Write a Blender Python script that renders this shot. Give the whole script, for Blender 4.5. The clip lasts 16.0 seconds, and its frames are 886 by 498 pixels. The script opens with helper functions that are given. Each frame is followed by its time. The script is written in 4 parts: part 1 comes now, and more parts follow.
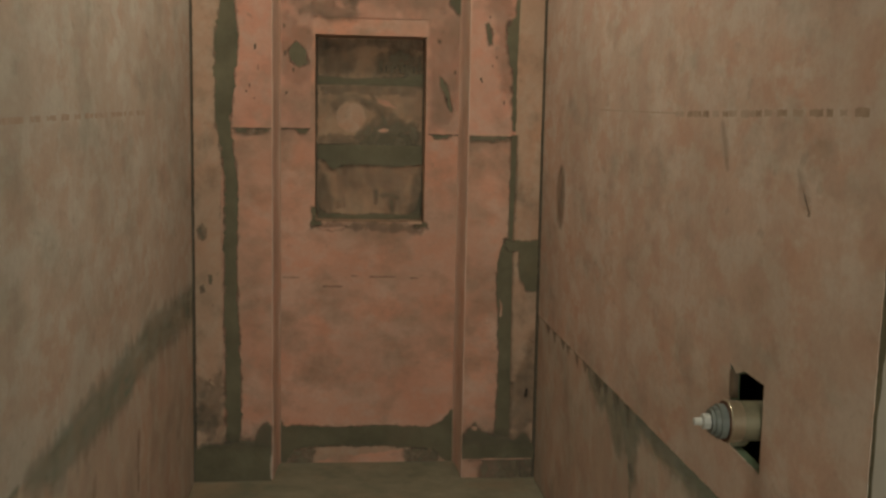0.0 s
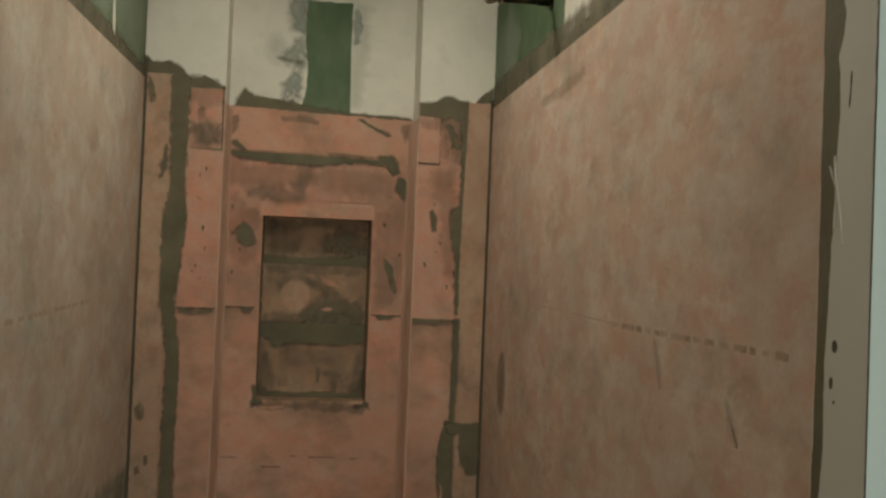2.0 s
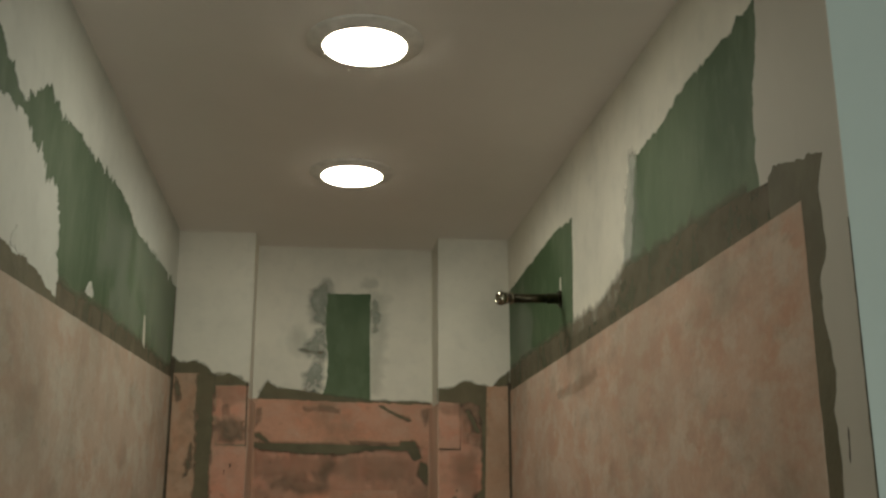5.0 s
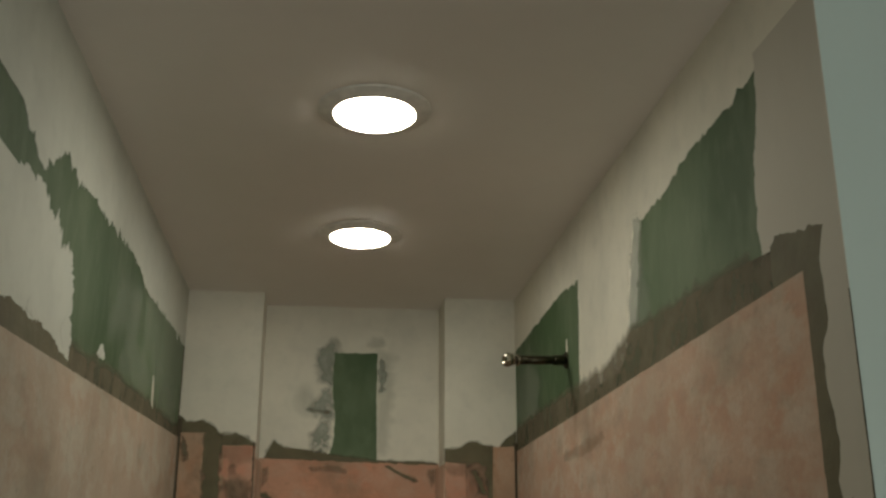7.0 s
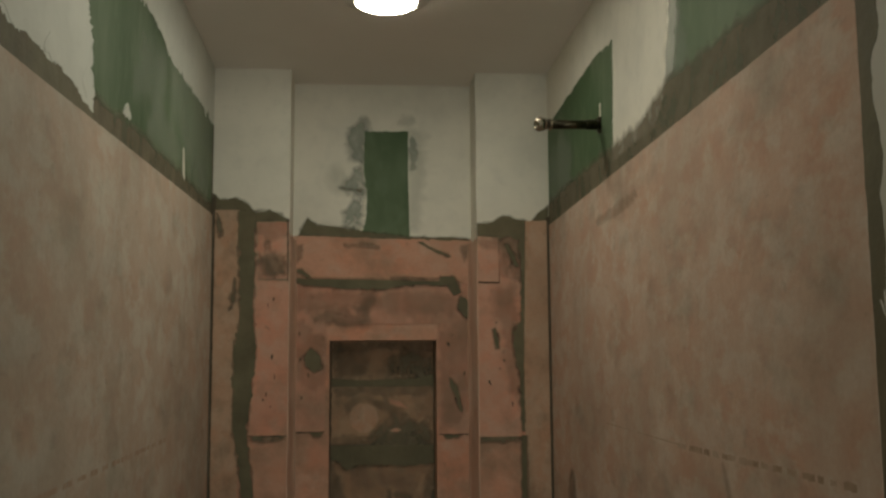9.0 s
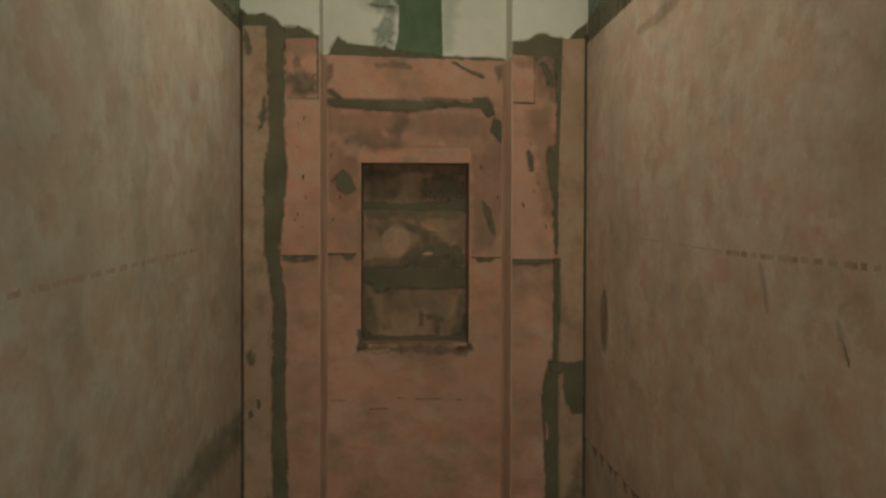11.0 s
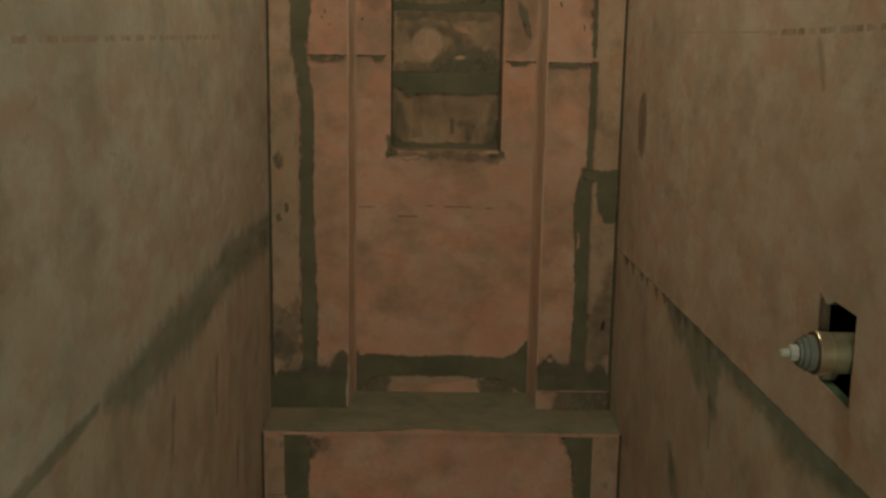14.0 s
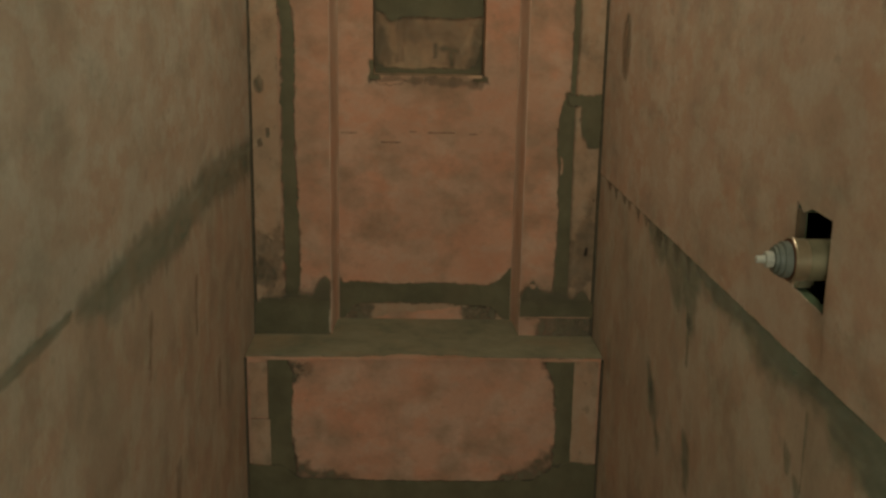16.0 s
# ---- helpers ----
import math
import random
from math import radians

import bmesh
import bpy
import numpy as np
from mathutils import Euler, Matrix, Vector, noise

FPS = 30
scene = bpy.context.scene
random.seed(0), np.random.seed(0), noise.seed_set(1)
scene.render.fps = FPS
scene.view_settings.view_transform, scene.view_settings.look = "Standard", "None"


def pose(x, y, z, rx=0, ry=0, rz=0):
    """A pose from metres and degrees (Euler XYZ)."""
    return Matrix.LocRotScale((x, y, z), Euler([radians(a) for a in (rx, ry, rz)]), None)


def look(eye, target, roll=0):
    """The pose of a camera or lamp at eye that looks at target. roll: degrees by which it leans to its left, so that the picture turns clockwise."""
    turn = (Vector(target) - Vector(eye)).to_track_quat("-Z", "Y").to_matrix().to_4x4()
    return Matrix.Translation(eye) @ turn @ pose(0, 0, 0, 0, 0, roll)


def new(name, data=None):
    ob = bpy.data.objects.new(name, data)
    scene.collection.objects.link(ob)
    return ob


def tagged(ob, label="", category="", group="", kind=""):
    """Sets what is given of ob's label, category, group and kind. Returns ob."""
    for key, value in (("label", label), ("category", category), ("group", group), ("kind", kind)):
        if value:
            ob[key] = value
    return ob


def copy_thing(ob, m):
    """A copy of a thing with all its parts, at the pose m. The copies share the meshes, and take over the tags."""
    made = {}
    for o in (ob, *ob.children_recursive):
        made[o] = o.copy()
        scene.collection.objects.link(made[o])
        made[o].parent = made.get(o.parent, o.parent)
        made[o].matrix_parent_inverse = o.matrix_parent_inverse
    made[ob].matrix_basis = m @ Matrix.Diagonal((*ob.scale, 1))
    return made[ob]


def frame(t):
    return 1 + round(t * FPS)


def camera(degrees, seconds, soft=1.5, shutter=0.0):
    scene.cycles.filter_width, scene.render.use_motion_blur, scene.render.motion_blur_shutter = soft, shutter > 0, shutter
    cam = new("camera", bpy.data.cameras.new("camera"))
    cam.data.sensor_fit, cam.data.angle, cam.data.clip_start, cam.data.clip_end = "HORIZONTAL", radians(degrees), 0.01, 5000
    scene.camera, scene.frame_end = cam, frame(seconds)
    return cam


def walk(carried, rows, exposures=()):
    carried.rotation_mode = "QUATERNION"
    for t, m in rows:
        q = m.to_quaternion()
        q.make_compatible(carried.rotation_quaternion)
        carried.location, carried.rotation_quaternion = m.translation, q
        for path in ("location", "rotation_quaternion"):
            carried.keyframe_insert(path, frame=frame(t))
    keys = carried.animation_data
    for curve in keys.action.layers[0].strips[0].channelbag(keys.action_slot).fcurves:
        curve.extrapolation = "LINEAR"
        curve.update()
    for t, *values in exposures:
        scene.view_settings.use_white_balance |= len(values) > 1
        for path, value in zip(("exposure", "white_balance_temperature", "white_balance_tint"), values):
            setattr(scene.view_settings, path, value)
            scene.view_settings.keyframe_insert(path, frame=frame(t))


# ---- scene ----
cam = camera(47.29, 16.0, soft=2.6)
# seconds, x, y, z, pitch, roll, yaw
PATH = [
    (0.0, -0.061, -2.688, 1.464, -7.00, -1.08, -5.30),
    (0.5, -0.060, -2.693, 1.485, -5.40, -1.98, -7.08),
    (1.0, -0.058, -2.699, 1.508, -2.77, -2.02, -7.88),
    (1.5, -0.058, -2.709, 1.532, -0.82, -1.97, -8.90),
    (2.0, -0.064, -2.717, 1.558, 1.45, -2.27, -8.44),
    (2.5, -0.068, -2.725, 1.589, 3.60, -0.89, -7.26),
    (3.0, -0.075, -2.736, 1.617, 6.03, -0.64, -6.62),
    (3.5, -0.079, -2.749, 1.640, 8.28, -0.14, -5.64),
    (4.0, -0.076, -2.762, 1.658, 10.30, -0.14, -6.58),
    (4.5, -0.075, -2.774, 1.674, 12.38, 0.14, -6.53),
    (5.0, -0.074, -2.793, 1.686, 14.66, 0.11, -7.02),
    (5.2, -0.074, -2.799, 1.692, 15.39, 0.11, -7.63),
    (7.3, -0.081, -2.820, 1.696, 17.73, -0.12, -6.36),
    (7.5, -0.080, -2.814, 1.690, 16.48, 0.06, -5.76),
    (8.0, -0.079, -2.793, 1.666, 13.04, 0.10, -5.28),
    (8.5, -0.078, -2.780, 1.639, 10.24, -0.19, -5.04),
    (9.0, -0.071, -2.769, 1.610, 6.97, 0.40, -4.76),
    (9.5, -0.065, -2.759, 1.584, 5.21, 0.67, -3.86),
    (10.0, -0.061, -2.751, 1.562, 3.07, 0.42, -3.91),
    (10.2, -0.061, -2.746, 1.555, 2.01, 0.27, -3.90),
    (12.3, -0.062, -2.678, 1.503, -3.70, 0.08, -0.59),
    (12.5, -0.060, -2.675, 1.499, -3.79, 0.17, -0.53),
    (13.0, -0.058, -2.670, 1.483, -5.93, -0.74, -0.41),
    (13.5, -0.057, -2.663, 1.466, -7.74, -1.07, -0.85),
    (14.0, -0.060, -2.658, 1.443, -10.69, -0.91, -1.00),
    (14.5, -0.053, -2.659, 1.417, -12.51, -0.86, -2.13),
    (15.0, -0.049, -2.657, 1.396, -14.81, -0.47, -1.24),
    (15.5, -0.045, -2.655, 1.386, -16.21, -0.88, -1.96),
    (16.0, -0.040, -2.656, 1.397, -13.92, -1.03, -1.55),
]
# seconds, stops, kelvin, tint
EXPOSURES = [(0.0, 0.58, 6600, 12), (0.6, 0.42, 6550, 12), (1.5, 0.33, 6450, 11), (2.5, 0.26, 6400, 9), (3.5, 0.09, 6350, 8), (5.0, -0.14, 6350, 8), (7.5, -0.31, 6400, 8), (8.2, -0.36, 6400, 8), (9.0, -0.28, 6450, 8),
             (9.5, -0.12, 6500, 7), (10.0, -0.06, 6550, 6), (12.5, 0.03, 6850, 0), (14.0, 0.12, 7100, 1), (15.0, 0.30, 7200, 2), (16.0, 0.34, 7300, 3)]
walk(cam, [(t, pose(x, y, z, 90 + p, r, w)) for t, x, y, z, p, r, w in PATH], EXPOSURES)

# ---- plan of the shower, metres ----
XL, XR = -0.4695, 0.4615          # side walls
YN = 0.142                      # recessed middle of the back wall; pilaster fronts lie at y = 0
XPL, XPR = -0.260, 0.258        # inner edges of the pilasters
ZC = 2.453                      # ceiling
ZB, YB = 0.492, -0.184          # bench top and bench front
ZF = 0.03                       # shower floor
NX, NZ0, NZ1, ND = 0.1525, 1.19, 1.703, 0.09   # niche
YE = -1.856                     # outer corner of the right wall
ROOM_X, ROOM_Y = 2.1, -4.3      # the room in front of the shower

# ---- world and light ----
world = bpy.data.worlds.new("world")
scene.world = world
world.use_nodes = True
wn = world.node_tree
sky = wn.nodes.new("ShaderNodeTexSky")
sky.sky_type, sky.sun_disc = "NISHITA", False
sky.sun_elevation, sky.sun_rotation = radians(35), radians(200)
wn.nodes["Background"].inputs["Strength"].default_value = 0.08
wn.links.new(sky.outputs["Color"], wn.nodes["Background"].inputs["Color"])
LAMP_POWER = 51.0
WINDOW_POWER = 15.0
win = bpy.data.lights.new("window_light", "AREA")
win.shape, win.size, win.size_y, win.energy, win.color = "RECTANGLE", 0.9, 1.1, WINDOW_POWER, (1.0, 1.0, 0.88)
new("window_light", win).matrix_world = look((0.15, ROOM_Y + 0.03, 1.45), (0.15, 0, 1.45))


# ---- materials ----
def nodes_of(name, rough=0.8, metal=0.0):
    m = bpy.data.materials.new(name)
    m.use_nodes = True
    t = m.node_tree
    b = t.nodes["Principled BSDF"]
    b.inputs["Roughness"].default_value, b.inputs["Metallic"].default_value = rough, metal
    co = t.nodes.new("ShaderNodeTexCoord").outputs["Object"]
    return m, t, b, co


def noise_of(t, co, scale, detail=4.0, stretch=(1, 1, 1), shift=0.0, rough=0.6, warp=0.0):
    mp = t.nodes.new("ShaderNodeMapping")
    mp.inputs["Scale"].default_value = stretch
    mp.inputs["Location"].default_value = (shift, shift * 1.7, shift * 0.6)
    t.links.new(co, mp.inputs["Vector"])
    n = t.nodes.new("ShaderNodeTexNoise")
    n.inputs["Scale"].default_value, n.inputs["Detail"].default_value, n.inputs["Roughness"].default_value = scale, detail, rough
    n.inputs["Distortion"].default_value = warp
    t.links.new(mp.outputs[0], n.inputs["Vector"])
    return n.outputs["Fac"]


def ramp_of(t, fac, lo, hi):
    r = t.nodes.new("ShaderNodeMapRange")
    r.inputs["From Min"].default_value, r.inputs["From Max"].default_value = lo, hi
    t.links.new(fac, r.inputs["Value"])
    return r.outputs["Result"]


def times(t, a, k):
    n = t.nodes.new("ShaderNodeMath")
    n.operation = "MULTIPLY"
    t.links.new(a, n.inputs[0])
    if isinstance(k, float):
        n.inputs[1].default_value = k
    else:
        t.links.new(k, n.inputs[1])
    return n.outputs[0]


def mix_of(t, fac, a, b):
    n = t.nodes.new("ShaderNodeMix")
    n.data_type = "RGBA"
    t.links.new(fac, n.inputs["Factor"])
    for sock, c in ((n.inputs["A"], a), (n.inputs["B"], b)):
        if isinstance(c, tuple):
            sock.default_value = (*c, 1)
        else:
            t.links.new(c, sock)
    return n.outputs["Result"]


def bump_of(t, b, height, strength, distance):
    n = t.nodes.new("ShaderNodeBump")
    n.inputs["Strength"].default_value, n.inputs["Distance"].default_value = strength, distance
    t.links.new(height, n.inputs["Height"])
    t.links.new(n.outputs[0], b.inputs["Normal"])


def membrane_colour(t, co, orange, pale, stain, streak, pale_amount, stain_lo, shift=0.0, dirt_amount=0.5, scale=1.0, specks=0.4):
    """Fleece-faced waterproofing sheet: orange body, pale fleece mottling, trowel residue."""
    tan = tuple(0.5 * a + 0.5 * c for a, c in zip(orange, pale))
    blotch = ramp_of(t, noise_of(t, co, 16.0 * scale, 4, streak, shift, 0.55), 0.42, 0.66)
    col = mix_of(t, times(t, blotch, 0.8), tan, orange)
    wisp = ramp_of(t, noise_of(t, co, 24.0 * scale, 5, streak, shift + 3, 0.6), 0.46, 0.61)
    col = mix_of(t, times(t, wisp, pale_amount), col, pale)
    big = ramp_of(t, noise_of(t, co, 4.0, 4, (1, 1, 0.8), shift + 5), 0.40, 0.64)
    col = mix_of(t, times(t, big, 0.5), col, tuple(c * k for c, k in zip(tan, (0.66, 0.70, 0.70))))
    dirt = ramp_of(t, noise_of(t, co, 13.0 * scale, 5, streak, shift + 21, 0.62), stain_lo - 0.03, stain_lo + 0.2)
    col = mix_of(t, times(t, dirt, dirt_amount), col, stain)
    speck = ramp_of(t, noise_of(t, co, 42.0, 3, streak, shift + 31, 0.55), 0.66, 0.73)
    col = mix_of(t, times(t, speck, specks), col, stain)
    fine = ramp_of(t, noise_of(t, co, 100.0, 4, (1, 1, 1), shift), 0.35, 0.68)
    return mix_of(t, times(t, fine, 0.14), col, tuple(c * 0.5 for c in orange))


def mortar_colour(t, co, base, light, warm, shift=0.0):
    col = mix_of(t, ramp_of(t, noise_of(t, co, 11.0, 6, (1, 1, 1), shift), 0.35, 0.7), base, light)
    col = mix_of(t, times(t, ramp_of(t, noise_of(t, co, 5.0, 5, (1, 1, 1), shift + 7), 0.5, 0.72), 0.6), col, warm)
    return mix_of(t, times(t, ramp_of(t, noise_of(t, co, 30.0, 5, (1, 1, 0.4), shift + 13, 0.7), 0.5, 0.75), 0.25), col, tuple(0.62 * c for c in base))


def plaster_colour(t, co, white, grey, amount, streak=(1, 1, 1), shift=0.0):
    col = mix_of(t, times(t, ramp_of(t, noise_of(t, co, 3.5, 4, streak, shift), 0.42, 0.75), amount), white, grey)
    return mix_of(t, times(t, ramp_of(t, noise_of(t, co, 24.0, 6, streak, shift + 5), 0.5, 0.8), amount * 0.5), col, grey)


def surface(name, colour, rough, bump, *args):
    m, t, b, co = nodes_of(name, rough)
    t.links.new(colour(t, co, *args), b.inputs["Base Color"])
    bump_of(t, b, noise_of(t, co, bump[0], 6), bump[1], bump[2])
    return m


def membrane(name, *args):
    return surface(name, membrane_colour, 0.85, (28.0, 0.4, 0.004), *args)


def mortar(name, *args):
    return surface(name, mortar_colour, 0.72, (38.0, 0.6, 0.004), *args)


def plaster(name, *args):
    return surface(name, plaster_colour, 0.7, (14.0, 0.25, 0.003), *args)


COATS = {                       # thin coats: colours and shift; width of the thinning rim, cover, grain
    "thin": (mortar_colour, ((0.150, 0.130, 0.085), (0.22, 0.185, 0.125), (0.13, 0.115, 0.075), 11.0), 0.030, 0.85, 2.0),
    "band": (mortar_colour, ((0.150, 0.128, 0.082), (0.20, 0.165, 0.11), (0.135, 0.125, 0.08), 61.0), 0.028, 0.92, 0.9),
    "worn": (mortar_colour, ((0.145, 0.130, 0.088), (0.22, 0.18, 0.125), (0.27, 0.19, 0.125), 17.0), 0.030, 0.52, 1.6),
    "residue": (mortar_colour, ((0.30, 0.20, 0.135), (0.36, 0.25, 0.17), (0.26, 0.18, 0.12), 23.0), 0.030, 0.36, 1.4),
    "wiped": (mortar_colour, ((0.22, 0.275, 0.205), (0.28, 0.32, 0.25), (0.25, 0.25, 0.185), 31.0), 0.045, 0.56, 1.3),
    "haze": (plaster_colour, ((0.50, 0.55, 0.47), (0.36, 0.42, 0.35), 0.9, (1, 1, 1), 37.0), 0.09, 0.30, 1.4),
    "smear": (plaster_colour, ((0.36, 0.39, 0.34), (0.25, 0.28, 0.235), 0.9, (1, 1, 1), 9.0), 0.034, 0.80, 1.6),
    "skim": (plaster_colour, ((0.62, 0.63, 0.56), (0.46, 0.49, 0.44), 0.8, (1, 1, 1), 43.0), 0.032, 0.80, 0.7),
    # veil: grey-green tint that paints cool window light on the left wall
    "veil": (plaster_colour, ((0.38, 0.44, 0.37), (0.31, 0.37, 0.31), 0.9, (1, 1, 1), 53.0), 0.26, 0.62, 0.7),
    "fringe": (mortar_colour, ((0.100, 0.090, 0.056), (0.160, 0.138, 0.090), (0.15, 0.11, 0.068), 47.0), 0.009, 0.65, 1.8),
}
coats_made = {}


def coat(kind):
    """A thin coat that wears through in spots and thins out towards its rim."""
    if kind in coats_made:
        return coats_made[kind]
    colour, args, width, most, rugged = COATS[kind]
    m, t, b, co = nodes_of(kind + "_coat", 0.8)
    cover = t.nodes.new("ShaderNodeAttribute")
    cover.attribute_name = "cover"
    grain = t.nodes.new("ShaderNodeMath")
    grain.operation = "MULTIPLY_ADD"
    stretch = {"wiped": (1, 0.25, 0.8), "haze": (0.6, 0.6, 0.35), "skim": (1, 0.6, 0.4), "band": (1, 0.6, 0.5)}.get(kind, (1, 1, 0.8))
    t.links.new(noise_of(t, co, 18.0 if kind == "haze" else 34.0, 6, stretch, args[-1] + 2, 0.62), grain.inputs[0])
    grain.inputs[1].default_value = rugged
    t.links.new(cover.outputs["Fac"], grain.inputs[2])
    t.links.new(times(t, ramp_of(t, grain.outputs[0], 0.5 * rugged + 0.22, 0.5 * rugged + 1.25), most), b.inputs["Alpha"])
    t.links.new(colour(t, co, *args), b.inputs["Base Color"])
    bump_of(t, b, noise_of(t, co, 30.0, 6), 0.45, 0.004)
    coats_made[kind] = (m, width)
    return m, width


def plain(name, c, rough=0.6, metal=0.0, bump=0.15, c2=None):
    m, t, b, co = nodes_of(name, rough, metal)
    col = mix_of(t, ramp_of(t, noise_of(t, co, 40.0, 5), 0.35, 0.7), c, c2 or tuple(0.8 * k for k in c))
    t.links.new(col, b.inputs["Base Color"])
    bump_of(t, b, noise_of(t, co, 90.0, 4), bump, 0.001)
    return m


STAIN = (0.13, 0.105, 0.07)
MEM_BACK = membrane("membrane_orange", (0.60, 0.270, 0.172), (0.54, 0.375, 0.285), (0.24, 0.165, 0.11), (0.9, 1, 1.1), 0.65, 0.49, 0.0, 0.75, 0.6, 0.3)
MEM_UPPER = membrane("membrane_orange_stained", (0.60, 0.262, 0.176), (0.53, 0.36, 0.275), (0.22, 0.15, 0.10), (0.9, 1, 0.9), 0.6, 0.50, 19.0, 0.6, 0.8, 0.45)
# lightened membrane copy: brightness of the dim recess returns is put into the colour
MEM_BENT_LIT = membrane("membrane_bent_lightened", (0.66, 0.385, 0.275), (0.68, 0.535, 0.43), (0.26, 0.18, 0.12), (1, 1, 0.7), 0.6, 0.55, 27.0, 0.4, 0.6, 0.2)
MEM_SIDE = membrane("membrane_pale", (0.53, 0.312, 0.215), (0.60, 0.505, 0.415), (0.22, 0.195, 0.145), (1, 0.45, 0.75), 0.85, 0.55, 4.0, 0.5, 1.05, 0.25)
# left upper sheet: the pale membrane recipe with greyer colours
MEM_GREYER = membrane("membrane_greyer", (0.48, 0.325, 0.235), (0.56, 0.52, 0.44), (0.22, 0.20, 0.15), (1, 0.45, 0.75), 0.85, 0.55, 4.0, 0.5, 1.05, 0.25)
MEM_LOWER = membrane("membrane_hazed_with_mortar", (0.48, 0.305, 0.215), (0.54, 0.48, 0.39), (0.20, 0.19, 0.14), (1, 0.6, 0.6), 0.8, 0.53, 41.0, 0.5, 0.9, 0.2)
MEM_STRIP = membrane("membrane_strip_stained", (0.46, 0.265, 0.17), (0.48, 0.355, 0.26), STAIN, (1, 1, 0.8), 0.7, 0.53, 8.0, 0.6)
# stained membrane, also darkened to hold the shade inside the niche
MEM_NICHE_SHADED = membrane("membrane_niche_shaded", (0.40, 0.225, 0.135), (0.43, 0.31, 0.21), STAIN, (1, 1, 0.8), 0.7, 0.50, 14.0, 0.7)
THINSET = mortar("thinset_mortar", (0.095, 0.086, 0.048), (0.152, 0.136, 0.080), (0.145, 0.106, 0.060))
THINSET_BENCH = mortar("thinset_smeared", (0.17, 0.165, 0.11), (0.29, 0.265, 0.185), (0.33, 0.21, 0.125), 5.0)
THINSET_THIN, BAND, THINSET_WORN, RESIDUE, SMEAR, WIPED, HAZE, SKIM = "thin", "band", "worn", "residue", "smear", "wiped", "haze", "skim"
GREEN = plaster("green_board_paper", (0.048, 0.094, 0.036), (0.21, 0.26, 0.17), 0.65, (1, 1, 0.5))
MUD = plaster("joint_compound", (0.74, 0.71, 0.62), (0.42, 0.42, 0.37), 0.5)
# same compound, with the left wall's cooler, dimmer light put into its colour
MUD_LEFT_TINTED = plaster("joint_compound_shade_tinted", (0.62, 0.635, 0.58), (0.42, 0.44, 0.40), 0.6)
CEIL = plaster("ceiling_paint", (0.82, 0.775, 0.73), (0.75, 0.705, 0.66), 0.4)
JAMB = plaster("corner_bead_compound", (0.55, 0.525, 0.465), (0.45, 0.43, 0.38), 0.5, (1, 1, 0.4))
ROOM = plaster("primed_room_wall", (0.57, 0.67, 0.66), (0.52, 0.62, 0.61), 0.5)
# near-black: the darkness of cavities and gaps is put into this colour
DARK = plain("cavity_black", (0.035, 0.024, 0.015), 0.9)
LINE = plain("dark_joint", (0.085, 0.070, 0.046), 0.9)
MARK = plain("printed_mark", (0.29, 0.20, 0.135), 0.9, 0.0, 0.15, (0.43, 0.31, 0.22))
FAINT = plain("faint_print", (0.38, 0.27, 0.19), 0.9, 0.0, 0.15, (0.47, 0.37, 0.285))
BRASS = plain("tarnished_brass", (0.27, 0.245, 0.16), 0.5, 0.4, 0.2, (0.18, 0.16, 0.10))
CHROME = plain("chrome", (0.40, 0.375, 0.31), 0.16, 1.0, 0.05)
GREYP = plain("grey_plastic", (0.145, 0.165, 0.145), 0.5)
SATIN = plain("satin_nickel", (0.50, 0.44, 0.32), 0.3, 0.8, 0.1)
WHITEP = plain("white_plastic", (0.46, 0.46, 0.41), 0.45)
BRONZE = plain("blackened_pipe", (0.085, 0.075, 0.048), 0.28, 0.9, 0.5, (0.02, 0.018, 0.012))
TRIM = plain("lamp_trim_white", (0.86, 0.83, 0.78), 0.5)
GLOW = bpy.data.materials.new("lamp_diffuser")
GLOW.use_nodes = True
GLOW.node_tree.nodes["Principled BSDF"].inputs["Emission Color"].default_value = (1.0, 0.94, 0.76, 1)
GLOW.node_tree.nodes["Principled BSDF"].inputs["Emission Strength"].default_value = LAMP_POWER


# ---- building helpers ----
def part(name, mesh, material, parent=None, label="", smooth=False):
    if isinstance(mesh, bmesh.types.BMesh):
        bm, mesh = mesh, bpy.data.meshes.new(name)
        bmesh.ops.recalc_face_normals(bm, faces=bm.faces)
        bm.to_mesh(mesh)
        bm.free()
    mesh.materials.append(material)
    if smooth:
        mesh.shade_smooth()
    ob = new(name, mesh)
    if parent:
        ob.parent = parent
    if label:
        ob["label"] = label
    return ob


def box(x0, x1, y0, y1, z0, z1, bevel=0.0):
    bm = bmesh.new()
    bmesh.ops.create_cube(bm, size=1)
    for v in bm.verts:
        v.co = ((x0, x1)[v.co.x > 0], (y0, y1)[v.co.y > 0], (z0, z1)[v.co.z > 0])
    if bevel:
        bmesh.ops.bevel(bm, geom=bm.edges[:], offset=bevel, segments=2, affect="EDGES")
    return bm


# (u, v, height above the surface) to the world
PLANE = {
    "front": lambda u, v, d: (u, -d, v),
    "recess": lambda u, v, d: (u, YN - d, v),
    "niche": lambda u, v, d: (u, YN + ND - d, v),
    "right": lambda u, v, d: (XR - 0.5 * d, u, v),
    "left": lambda u, v, d: (XL + 0.5 * d, u, v),
    "return_left": lambda u, v, d: (XPL + d, u, v),
    "return_right": lambda u, v, d: (XPR - d, u, v),
    "bench_top": lambda u, v, d: (u, v, ZB + d),
    "bench_front": lambda u, v, d: (u, YB - d, v),
    "floor": lambda u, v, d: (u, v, ZF + d),
}


